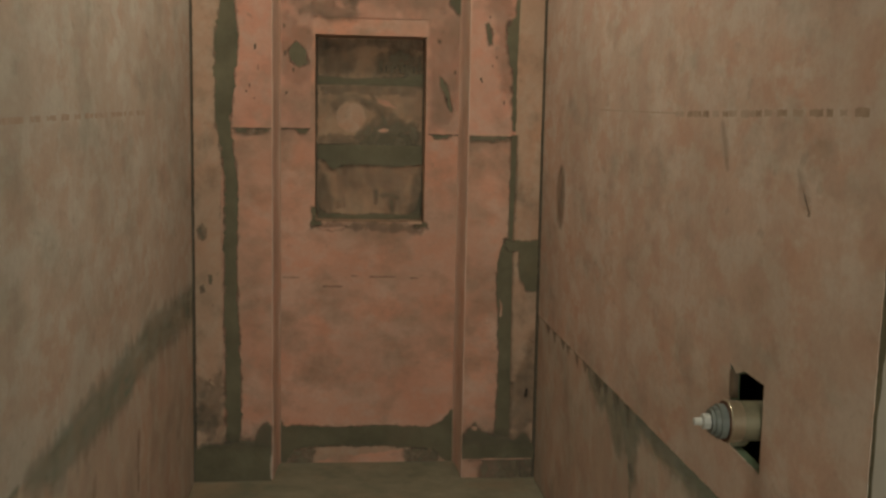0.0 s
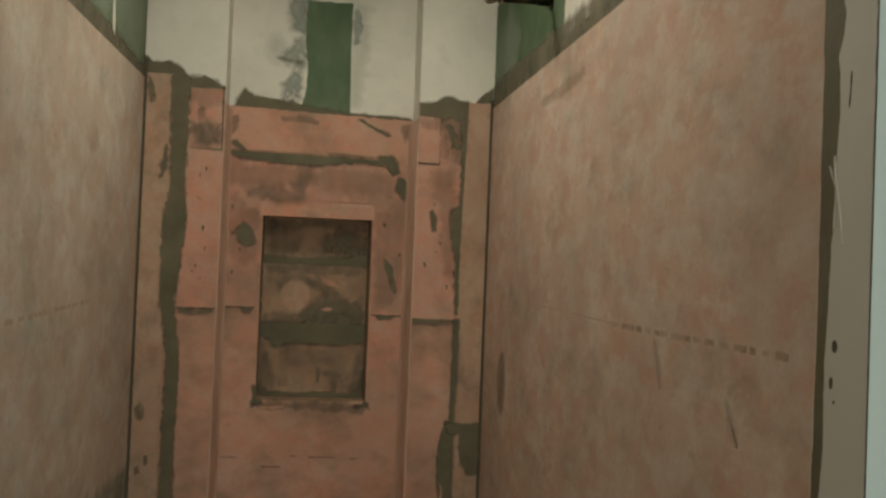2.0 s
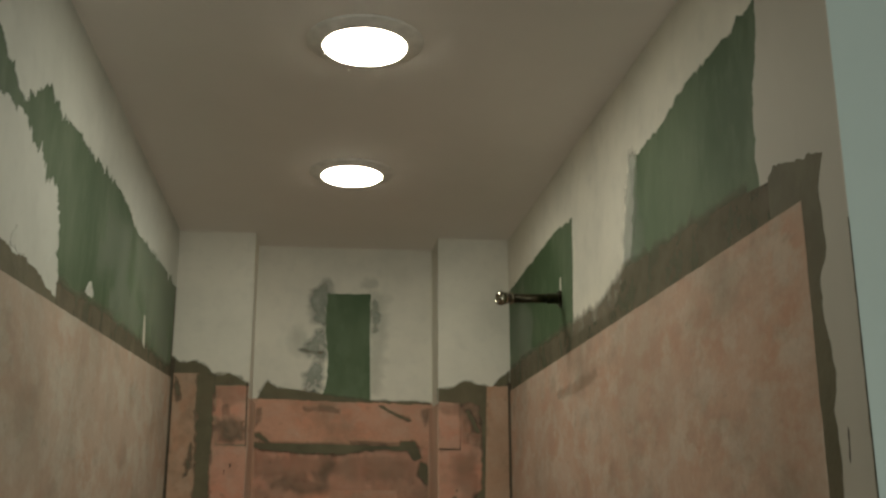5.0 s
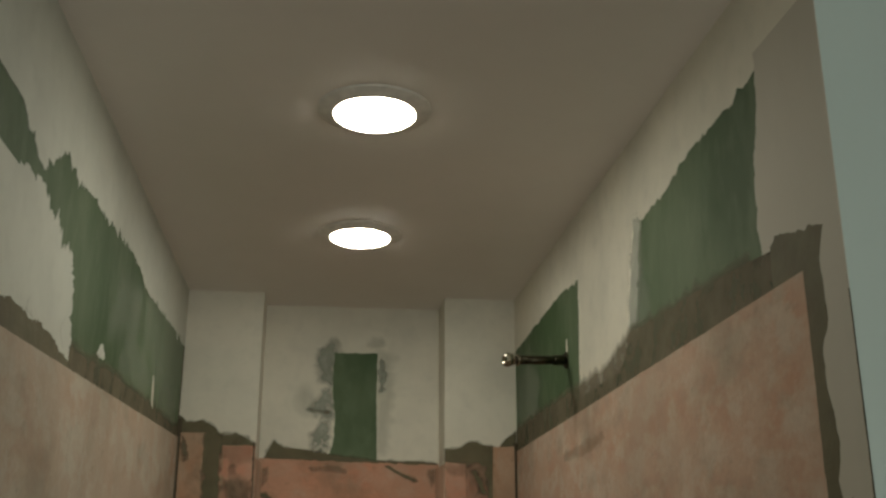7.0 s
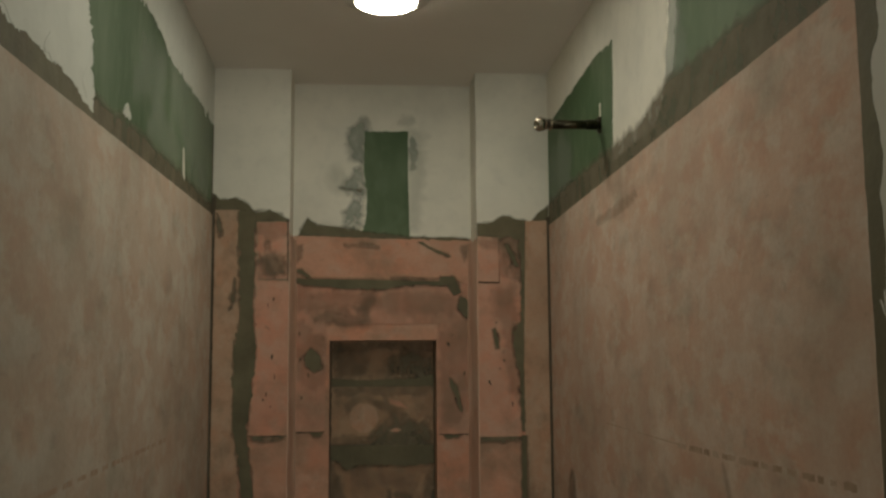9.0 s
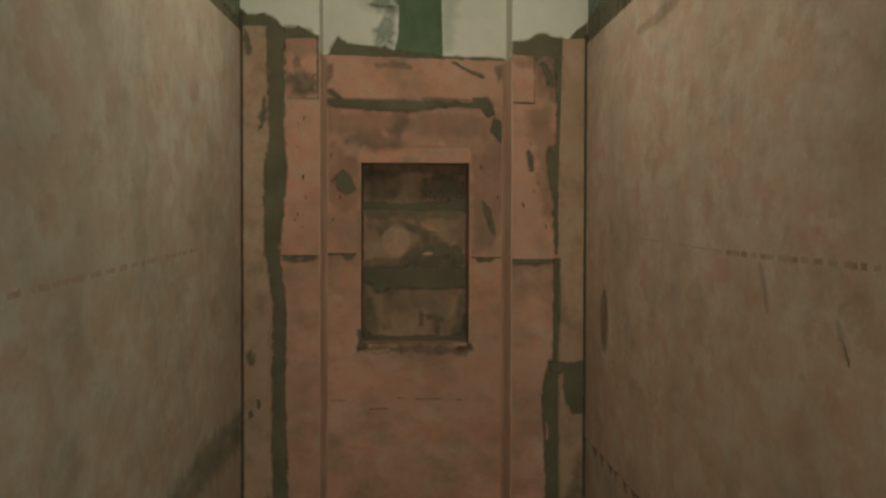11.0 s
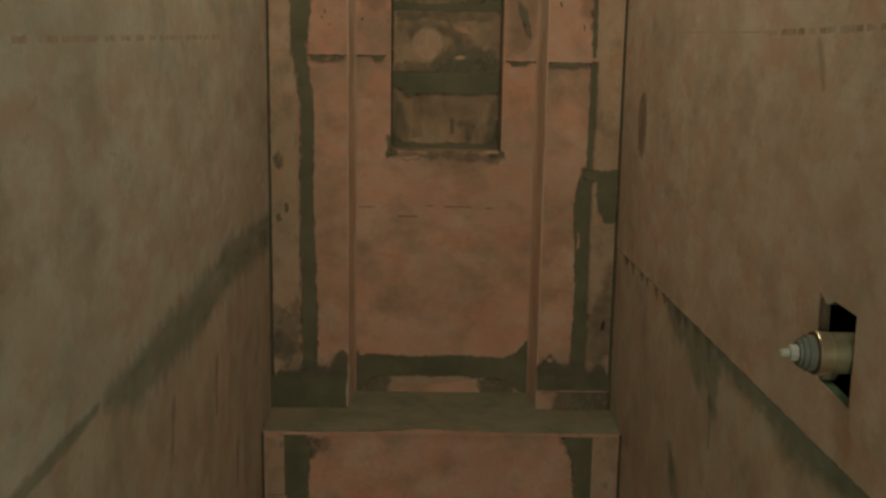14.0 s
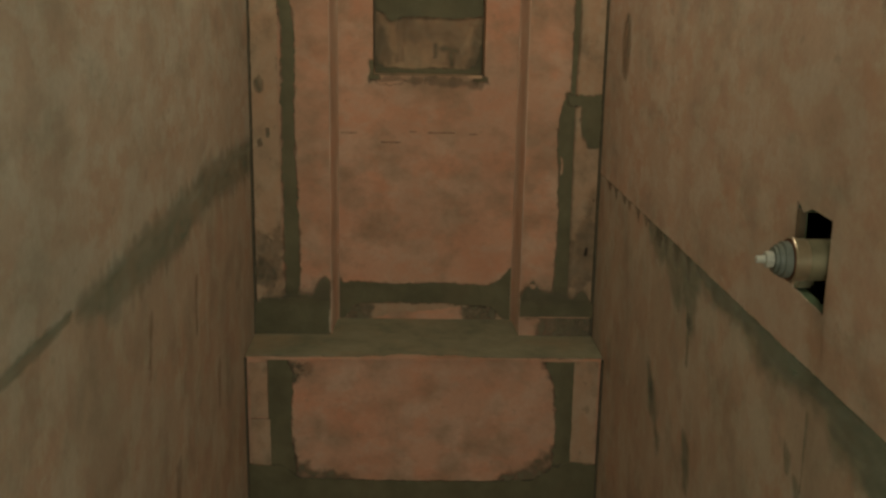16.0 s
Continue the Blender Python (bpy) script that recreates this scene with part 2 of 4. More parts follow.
def ragged(corners, rough, seed, step, along=30):
    """An outline with uneven, hand-trowelled edges. rough: metres, one for all edges or one for each."""
    out, n = [], len(corners)
    rr = rough if isinstance(rough, (list, tuple)) else [rough] * n
    for i in range(n):
        a, b = Vector((*corners[i], 0)), Vector((*corners[(i + 1) % n], 0))
        ab = b - a
        k = max(1, int(ab.length / step)) if rr[i] else 1
        side = Vector((-ab.y, ab.x, 0)).normalized()
        for j in range(k):
            s = j / k
            p = a + ab * s
            w = min(1.0, 4 * min(s, 1 - s) + 0.15)
            q = Vector((p.x * along, p.y * 30, seed * 3.7))
            off = noise.noise(q) * 0.7 + noise.noise(q * 2.3) * 0.95 + noise.noise(q * 5.7) * 0.6 + noise.noise(q * 13.1) * 0.4
            out.append((p + side * off * rr[i] * w).to_2d())
    return out


def feathered(name, plane, ring, material, parent, top, rim, seed, label):
    """A thin coat whose rim carries less cover than its middle."""
    from mathutils.geometry import tessellate_polygon
    n, put = len(ring), PLANE[plane]
    area = sum(ring[i].x * ring[(i + 1) % n].y - ring[(i + 1) % n].x * ring[i].y for i in range(n))
    outer = []
    mean = sum((ring[(i + 1) % n] - ring[i]).length for i in range(n)) / n
    k = max(1, min(n // 6, round(1.3 * rim / mean)))      # the rim follows the broad run of the edge
    for i, p in enumerate(ring):
        d = ring[(i + k) % n] - ring[i - k]
        side = Vector((d.y, -d.x)).normalized() * (1 if area > 0 else -1)
        outer.append(p + side * rim * (0.8 + 0.7 * noise.noise(Vector((p.x * 40, p.y * 40, seed)))))
    bm = bmesh.new()
    layer = bm.verts.layers.float.new("cover")
    a = [bm.verts.new(put(p.x, p.y, top)) for p in ring]
    b = [bm.verts.new(put(p.x, p.y, top - 0.00025 + 0.0002 * noise.noise(Vector((p.x * 90, p.y * 90, seed))))) for p in outer]
    for v in a:
        v[layer] = 1.0
    for f in tessellate_polygon([[Vector((p.x, p.y, 0)) for p in ring]]):
        if len(set(f)) == 3:
            bm.faces.new([a[i] for i in f])
    for i in range(n):
        bm.faces.new((a[i], a[(i + 1) % n], b[(i + 1) % n], b[i]))
    return part(name, bm, material, parent, label)


def patch(name, plane, corners, material, parent, top=0.003, base=0.0, rough=0.0, seed=1, step=0.005, holes=(), label=""):
    """A sheet or a smear of that outline, lying on a plane from base to top above it."""
    from mathutils.geometry import tessellate_polygon
    if isinstance(material, str):
        us, vs = [c[0] for c in corners], [c[1] for c in corners]
        v = sum(vs) / len(vs)
        material, rim = coat(material)
        rim = min(rim, (1.6 if parent == wall_back and v > 2.0 else 0.6) * min(max(us) - min(us), max(vs) - min(vs)))
        return feathered(name, plane, ragged(corners, rough, seed, step, 9 if plane in ("left", "right") else 30), material, parent, top + 0.00002 * (seed % 23), rim, seed, label)
    if material is THINSET and plane in ("front", "recess", "niche", "bench_front"):
        soft, rim = coat("fringe")
        wide = [0.6 * r + 0.003 * (r > 0) for r in rough] if isinstance(rough, (list, tuple)) else 0.6 * rough + 0.002
        feathered("mortar_fringe", plane, ragged(corners, wide, seed + 60, 0.006), soft, parent, top - 0.0003, rim, seed, "")
    rings = [ragged(corners, rough, seed, step)] + [ragged(h, r, seed + 5, step) for h, r in holes]
    pts = [p for ring in rings for p in ring]
    tris = tessellate_polygon([[Vector((p.x, p.y, 0)) for p in ring] for ring in rings])
    put = PLANE[plane]
    verts = [put(p.x, p.y, top) for p in pts] + [put(p.x, p.y, base) for p in pts]
    n, faces, at = len(pts), [tuple(f) for f in tris], 0
    for ring in rings:
        k = len(ring)
        faces += [(at + i, at + (i + 1) % k, n + at + (i + 1) % k, n + at + i) for i in range(k)]
        at += k
    if base < -0.004:
        faces += [tuple(n + i for i in f) for f in tris]
    bm = bmesh.new()
    vs = [bm.verts.new(v) for v in verts]
    for f in faces:
        if len(set(f)) == len(f):
            try:
                bm.faces.new([vs[i] for i in f])
            except ValueError:
                pass
    return part(name, bm, material, parent, label)


def rect(u0, u1, v0, v1):
    return [(u0, v0), (u1, v0), (u1, v1), (u0, v1)]


def lathe(profile, m, segments=40):
    """A turned piece: (distance along the axis, radius) pairs about z, set by the pose m."""
    bm = bmesh.new()
    rings = [[bm.verts.new(m @ Vector((r * math.cos(2 * math.pi * i / segments), r * math.sin(2 * math.pi * i / segments), z)))
              for i in range(segments)] for z, r in profile]
    for a, b in zip(rings, rings[1:]):
        for i in range(segments):
            bm.faces.new((a[i], a[(i + 1) % segments], b[(i + 1) % segments], b[i]))
    bm.faces.new(rings[0])
    bm.faces.new(rings[-1])
    return bm


def setting(name, mesh, material, label, category):
    return tagged(part(name, mesh, material), label, category, kind="structure")


# ---- large structure ----
floor = setting("floor", box(XL - 0.1, XR + 0.02, YE, YN + 0.1, -0.1, ZF), THINSET_BENCH, "shower floor smeared with grey-green thinset mortar", "floor")
room_floor = setting("floor_room", box(XL - 0.1, ROOM_X, ROOM_Y, YE - 0.001, -0.1, 0.0), plain("subfloor_plywood", (0.34, 0.25, 0.16), 0.8), "bare plywood subfloor of the room", "floor")
ceiling = setting("ceiling", box(XL - 0.15, ROOM_X + 0.1, ROOM_Y - 0.1, YN + 0.3, ZC, ZC + 0.1), CEIL, "flat painted ceiling in dull warm grey", "ceiling")
HOLE = [(-1.380, 1.152), (-1.405, 1.140), (-1.43, 1.150), (-1.496, 1.148), (-1.496, 1.031), (-1.45, 1.034), (-1.392, 1.038), (-1.384, 1.095)]

wall_left = tagged(patch("wall_left", "left", rect(ROOM_Y, YN + 0.2, -0.05, ZC + 0.01), GREEN, None, 0.0, -0.2),
                   "side wall of green drywall, membrane below and patched compound above", "wall", kind="structure")
wall_right = tagged(patch("wall_right", "right", rect(YE + 0.0134, YN + 0.2, -0.05, ZC + 0.01), GREEN, None, 0.0, -0.0254, holes=[(HOLE, 0.0)]),
                    "side wall of green drywall with a cut hole for the valve", "wall", kind="structure")
wall_back = tagged(patch("wall_back", "recess", rect(XPL - 0.02, XPR + 0.02, -0.05, ZC + 0.01), GREEN, None, 0.0, -0.0127, holes=[(rect(-NX - 0.013, NX + 0.013, NZ0 - 0.013, NZ1 + 0.013), 0.0)]),
                   "recessed back wall with an open niche between two pilasters", "wall", kind="structure")
pilaster_a = setting("wall_pilaster_1", box(XL - 0.05, XPL, 0.0, YN + 0.1, -0.05, ZC + 0.01), GREEN, "boxed-out drywall pilaster beside the back recess", "wall")
pilaster_b = setting("wall_pilaster_2", box(XPR, XR + 0.012, 0.0, YN + 0.1, -0.05, ZC + 0.01), GREEN, "boxed-out drywall pilaster beside the back recess", "wall")
wall_front = setting("wall_front", box(XR, ROOM_X, YE, YE + 0.013, -0.05, ZC + 0.01), ROOM, "pale primed wall of the room beside the shower opening", "wall")
setting("wall_stud_space", box(XR + 0.11, XR + 0.125, YE + 0.014, YN + 0.3, -0.05, ZC + 0.01), DARK, "back of the stud space behind the valve, coloured near-black for its shade", "wall")
setting("wall_behind", box(XL - 0.15, XR + 0.3, YN + 0.25, YN + 0.35, -0.05, ZC + 0.01), DARK, "closed back of the shower framing", "wall")
setting("wall_room_right", box(ROOM_X, ROOM_X + 0.1, ROOM_Y - 0.1, YE + 0.05, -0.05, ZC + 0.01), ROOM, "plain primed wall closing the room", "wall")
wall_rear = bmesh.new()
for x0, x1, z0, z1 in ((XL - 0.15, -0.33, -0.05, ZC + 0.01), (0.63, ROOM_X + 0.1, -0.05, ZC + 0.01), (-0.33, 0.63, -0.05, 0.87), (-0.33, 0.63, 2.03, ZC + 0.01)):
    piece = box(x0, x1, ROOM_Y - 0.1, ROOM_Y, z0, z1)
    piece.to_mesh(tmp := bpy.data.meshes.new("piece"))
    wall_rear.from_mesh(tmp)
    bpy.data.meshes.remove(tmp)
    piece.free()
setting("wall_rear", wall_rear, ROOM, "plain primed wall with a window opening", "wall")

# ---- left wall: membrane, mortar, compound ----
patch("joint_compound", "left", [(0, 2.455), (0, 2.29), (-0.2, 2.292), (-0.62, 2.274), (-0.83, 2.303), (-1.23, 2.28), (-1.4, 2.283), (-1.49, 2.215), (-1.61, 2.262), (ROOM_Y, 2.28), (ROOM_Y, 2.455)],
      MUD_LEFT_TINTED, wall_left, 0.0015, 0, [0, .012, .012, .016, .016, .018, .018, .014, .006, 0, 0], 3, 0.003)
patch("joint_compound", "left", [(-1.248, 2.0), (-1.262, 2.09), (-1.29, 2.155), (-1.43, 2.18), (-1.5, 2.2), (-1.6, 2.18), (-3.0, 2.16), (-3.0, 1.95)],
      MUD_LEFT_TINTED, wall_left, 0.0018, 0, [.016, .026, .026, .020, .012, .006, 0, 0], 4, 0.003)
patch("thinset_smear", "left", [(-1.245, 1.96), (-1.25, 2.0), (-1.37, 2.017), (-1.53, 2.016), (-1.8, 2.01), (-2.4, 2.0), (-2.4, 1.93)], THINSET, wall_left, 0.0026, 0, [.004, .006, .006, .006, .006, 0, 0], 5)
patch("thinset_smear", "left", [(0, 2.02), (0, 2.075), (-0.09, 2.055), (-0.32, 2.055), (-0.6, 2.05), (-0.95, 2.04), (-1.25, 2.02), (-1.25, 1.96)], BAND, wall_left, 0.0012, 0, [0, .004, .005, .006, .006, .005, 0, 0], 6)
patch("membrane_sheet", "left", [(0, 1.003), (0, 2.042), (-1.55, 1.977), (-3.0, 1.93), (-3.0, 1.003)], MEM_GREYER, wall_left, 0.005, 0, [0, .001, .001, 0, 0], 7, label="greyish pale orange membrane sheet")
patch("membrane_sheet", "left", rect(-3.0, 0, ZF, 1.02), MEM_LOWER, wall_left, 0.0025, label="pale orange lower membrane sheet")
patch("thinset_smear", "left", [(0, 1.02), (-0.2, 1.03), (-0.58, 1.038), (-0.72, 1.022), (-0.9, 1.02), (-1.12, 1.014), (-1.24, 1.003), (-1.40, 0.997), (-1.30, 0.972), (-1.22, 0.958), (-1.1, 0.96), (-1.0, 0.967), (-0.9, 0.955), (-0.84, 0.95), (-0.72, 0.972), (-0.48, 0.98), (-0.2, 0.962), (0, 0.955)],
      WIPED, wall_left, 0.0062, 0, [.006, .006, .008, .006, .006, .005, .004, .004, .01, .01, .008, .008, .008, .01, .008, .006, .006, 0], 8, 0.006, label="olive grey mortar wiped along the seam")
# two soft ellipses paint the cool light on the near left wall
for y0, z0, a, b, top in ((-1.95, 0.62, 0.30, 0.16, 0.0031), (-2.0, 1.30, 0.25, 0.13, 0.0058)):
    patch("cool_light_veil", "left", [(y0 + a * math.cos(q / 24 * math.tau), z0 + b * math.sin(q / 24 * math.tau)) for q in range(24)], "veil", wall_left, top, 0, 0, 12, label="pale grey-green veil painted for cool window light")
patch("thinset_smear", "left", [(-1.43, 1.006), (-1.9, 1.006), (-2.6, 1.004), (-2.6, 0.988), (-1.9, 0.989), (-1.6, 0.993), (-1.44, 1.0)], WIPED, wall_left, 0.0064, 0, .003, 9)

for c, sd in (([(-0.05, 2.28), (-0.3, 2.27), (-0.62, 2.25), (-0.6, 2.18), (-0.35, 2.12), (-0.12, 2.14)], 181), ([(-0.5, 2.1), (-0.62, 2.14), (-0.8, 2.12), (-0.85, 2.08), (-0.6, 2.07)], 182), ([(-0.08, 2.12), (-0.28, 2.13), (-0.36, 2.08), (-0.1, 2.07)], 184), ([(-0.7, 2.25), (-0.9, 2.22), (-0.95, 2.14), (-0.75, 2.15)], 187)):
    patch("compound_haze", "left", c, HAZE, wall_left, 0.0006, 0, .02, sd)
for c, sd in (([(-1.26, 2.03), (-1.29, 2.06), (-1.32, 2.03), (-1.29, 2.012)], 195), ([(-1.42, 2.03), (-1.47, 2.05), (-1.5, 2.02), (-1.44, 2.015)], 196), ([(-1.56, 2.035), (-1.60, 2.05), (-1.66, 2.03), (-1.6, 2.01)], 197), ([(-1.0, 2.055), (-1.03, 2.075), (-1.06, 2.05)], 198)):
    patch("compound_chip", "left", c, MUD_LEFT_TINTED, wall_left, 0.0032, 0, .006, sd, 0.004)

# ---- right wall ----
patch("joint_compound", "right", [(0, 2.455), (0, 2.30), (-0.14, 2.305), (-0.59, 2.318), (-0.78, 2.30), (-1.17, 2.285), (-1.34, 2.292), (-1.44, 2.313), (-1.565, 2.312), (-1.69, 2.32), (YE, 2.34), (YE, 2.455)],
      MUD, wall_right, 0.0015, 0, [0, .004, .005, .007, .003, .006, .008, .008, .008, 0, 0, 0], 13)
patch("joint_compound", "right", [(-0.745, 2.32), (-0.735, 2.2), (-0.72, 2.05), (-1.02, 2.05), (-1.09, 2.1), (-1.165, 2.3)], MUD, wall_right, 0.0018, 0, [.005, .005, 0, .006, .004, 0], 14)
patch("joint_compound", "right", [(-1.69, 2.345), (-1.686, 2.273), (-1.657, 2.165), (-1.66, 2.05), (-1.755, 2.0), (-1.745, ZF), (YE, ZF), (YE, 2.345)], JAMB, wall_right, 0.0021, 0, [.004, .006, .006, 0, 0, 0, 0, 0], 15, label="warm grey corner compound")
for c, sd in (([(-0.05, 2.2), (-0.2, 2.22), (-0.3, 2.15), (-0.25, 2.09), (-0.05, 2.09)], 185), ([(-1.13, 2.20), (-1.17, 2.22), (-1.2, 2.15), (-1.2, 2.12), (-1.12, 2.12)], 186)):
    patch("compound_haze", "right", c, HAZE, wall_right, 0.0006, 0, .02, sd)
for c, sd in (([(-1.10, 2.12), (-1.16, 2.29), (-1.185, 2.28), (-1.13, 2.12)], 190),):
    patch("compound_skim", "right", c, SKIM, wall_right, 0.0023, 0, .008, sd)
patch("thinset_smear", "right", [(0, 2.0), (0, 2.075), (-0.35, 2.075), (-0.714, 2.072), (-0.94, 2.07), (-1.0, 2.085), (-1.1, 2.103), (-1.4, 2.09), (-1.62, 2.08), (-1.73, 2.07), (-1.74, 2.0)],
      BAND, wall_right, 0.0024, 0, [0, .006, .006, .007, .006, .006, .004, .004, 0, 0, 0], 16)
patch("thinset_smear", "right", [(-1.68, 2.0), (-1.685, 2.08), (-1.70, 2.09), (-1.73, 2.083), (-1.818, 2.064), (-1.801, 2.03), (-1.806, 1.96), (-1.787, 1.93), (-1.786, 1.895), (-1.80, 1.825), (-1.788, 1.788), (-1.794, 1.75), (-1.791, 1.7), (-1.778, 1.484), (-1.78, 1.4), (-1.77, 1.31), (-1.77, 1.26), (-1.762, 1.19), (-1.76, ZF), (-1.73, ZF), (-1.73, 2.0)],
      THINSET, wall_right, 0.0032, 0, [.004, .004, .005, .005, .003, .003, .003, .003, .003, .003, .003, .003, .002, .002, .002, .002, .002, .002, 0, 0, 0], 17, label="dark mortar along the membrane edge")
patch("membrane_sheet", "right", [(0, 0.953), (0, 2.017), (-1.762, 2.026), (-1.763, 1.5), (-1.752, 1.0), (-1.75, 0.953)], MEM_SIDE, wall_right, 0.005, 0, [0, .001, .0015, .0015, .0015, .0015], 18,
      holes=[(HOLE, 0.0008)], label="pale orange membrane sheet with a cut valve hole")
patch("membrane_sheet", "right", rect(-1.75, 0, ZF, 0.97), MEM_LOWER, wall_right, 0.0025, label="pale orange lower membrane sheet")
patch("thinset_smear", "right", [(-0.56, 0.955), (-0.62, 0.925), (-0.7, 0.90), (-0.735, 0.915), (-0.80, 0.875), (-0.84, 0.85), (-0.87, 0.905), (-0.915, 0.86), (-0.95, 0.82), (-0.955, 0.90), (-1.0, 0.93), (-1.08, 0.918), (-1.12, 0.93), (-1.22, 0.93), (-1.3, 0.905), (-1.36, 0.92), (-1.5, 0.93), (-1.62, 0.90), (-1.74, 0.86), (-1.745, 0.957)],
      WIPED, wall_right, 0.0034, 0, [.006, .006, .008, .008, .008, .008, .008, .01, .01, .008, .006, .006, .006, .006, .006, .006, .006, .006, 0, 0], 19, 0.006)
patch("thinset_smear", "right", [(-0.93, 0.955), (-1.10, 0.955), (-1.4, 0.955), (-1.745, 0.956), (-1.745, 0.885), (-1.66, 0.915), (-1.53, 0.937), (-1.44, 0.932), (-1.33, 0.927), (-1.28, 0.942), (-1.1, 0.943)], WIPED, wall_right, 0.0039, 0, [0, 0, 0, 0, .004, .005, .005, .005, .005, .004, .003], 20, 0.006)
patch("seam_edge", "right", [(0, 0.951), (0, 0.956), (-1.745, 0.956), (-1.745, 0.951)], THINSET, wall_right, 0.0042, 0, [0, 0, 0, .0015], 21)

# ---- back wall: white compound above, orange membrane below ----
patch("joint_compound", "front", [(XL, 2.0), (XL, ZC), (XPL, ZC), (XPL, 1.99)], MUD, pilaster_a, 0.0015)
patch("joint_compound", "front", [(XPR, 1.96), (XPR, ZC), (XR, ZC), (XR, 2.0)], MUD, pilaster_b, 0.0015)
patch("joint_compound", "return_left", rect(0, YN, 1.98, ZC), MUD, pilaster_a, 0.0015)
patch("joint_compound", "return_right", rect(0, YN, 1.96, ZC), MUD, pilaster_b, 0.0015)
patch("joint_compound", "recess", rect(XPL, XPR, 1.97, ZC), MUD, wall_back, 0.0015, 0, 0.0, 30,
      holes=[([(-0.054, 2.312), (0.073, 2.314), (0.072, 2.2), (0.077, 1.985), (-0.068, 1.985), (-0.05, 2.06), (-0.047, 2.12), (-0.056, 2.2)], [.003, .002, .002, 0, .003, .004, .004, .003])])
for c, kind, sd in (([(-0.06, 2.33), (-0.09, 2.325), (-0.1, 2.29), (-0.085, 2.24), (-0.062, 2.22)], SMEAR, 31), ([(-0.06, 2.2), (-0.085, 2.2), (-0.1, 2.16), (-0.085, 2.125), (-0.058, 2.13)], SMEAR, 37), ([(0.082, 2.31), (0.105, 2.30), (0.108, 2.2), (0.10, 2.05), (0.086, 2.04), (0.083, 2.2)], HAZE, 32), ([(0.084, 2.30), (0.093, 2.27), (0.09, 2.2), (0.084, 2.2)], SMEAR, 38),
                    ([(-0.072, 2.10), (-0.098, 2.085), (-0.1, 2.05), (-0.085, 2.02), (-0.075, 2.05)], SMEAR, 33), ([(0.05, 2.335), (0.085, 2.34), (0.09, 2.35), (0.05, 2.345)], HAZE, 34), ([(-0.14, 2.19), (-0.12, 2.19), (-0.115, 2.14), (-0.135, 2.145)], HAZE, 39)):
    patch("compound_smear", "recess", c, kind, wall_back, 0.0019, 0, .008, sd, label="thin grey compound smear")
for c, sd in (([(-0.13, 2.148), (-0.11, 2.141), (-0.075, 2.138), (-0.075, 2.141), (-0.11, 2.144)], 35), ([(-0.078, 2.142), (-0.062, 2.141), (-0.062, 2.133), (-0.078, 2.135)], 36)):
    patch("compound_crack", "recess", c, THINSET, wall_back, 0.0024, 0, .0015, sd)

patch("bare_board", "recess", [(-0.054, 2.312), (0.073, 2.314), (0.072, 2.2), (0.077, 1.985), (-0.068, 1.985), (-0.05, 2.06), (-0.047, 2.12), (-0.056, 2.2)], GREEN, wall_back, 0.0036, 0, [.003, .002, .002, 0, .003, .004, .004, .003], 35, 0.003, label="bare green board in a strip")
# orange sheets: lower ones first, the upper ones lap over them
for owner, plane, u0, u1, zs in ((pilaster_a, "front", XL, XPL, 1.447), (pilaster_b, "front", XPR, XR, 1.437)):
    patch("membrane_sheet", plane, rect(u0, u1, ZB, zs + 0.02), MEM_BACK, owner, 0.0030)
    patch("membrane_sheet", plane, rect(u0, u1, zs, 2.0), MEM_UPPER, owner, 0.0065, 0, [.0015, 0, 0, 0], 40)
for owner, side, edge, top in ((pilaster_a, 1, XPL, 1.99), (pilaster_b, -1, XPR, 1.98)):
    bend = bmesh.new()              # the sheet bridges the inner corner in a soft curve
    curve = [(0.0, -0.0064), (0.002, -0.0060), (0.003, 0.0), (0.0045, 0.06), (0.0075, 0.10), (0.0095, 0.125), (0.014, YN - 0.0062)]
    lines = []
    for k in range(31):
        z = ZB + 0.004 + (top - ZB - 0.004) * k / 30
        sway = 0.0016 * noise.noise(Vector((side * 3.0, 0.0, z * 7)))
        lines.append([bend.verts.new((edge + side * (d + sway * (0 < i < 6)), y, z)) for i, (d, y) in enumerate(curve)])
    for a, b in zip(lines, lines[1:]):
        for i in range(len(curve) - 1):
            bend.faces.new((a[i], a[i + 1], b[i + 1], b[i]))
    part("membrane_return", bend, MEM_BENT_LIT, owner, "orange membrane bent into the recess", True)
niche_hole = [(rect(-NX, NX, NZ0, NZ1), 0.001)]
patch("membrane_sheet", "recess", rect(XPL, XPR, ZB, 1.995), MEM_BACK, wall_back, 0.003, 0, 0, 41, holes=niche_hole)
patch("membrane_sheet", "recess", [(XPL, 1.447), (-NX - 0.013, 1.449), (-NX - 0.006, 1.75), (NX + 0.004, 1.75), (NX + 0.006, 1.438), (XPR, 1.437), (XPR, 1.9), (XPL, 1.9)],
      MEM_UPPER, wall_back, 0.0062, 0, [.0015, .001, .001, .001, .0015, 0, 0, 0], 42, label="upper orange sheet lapped over the lower one")

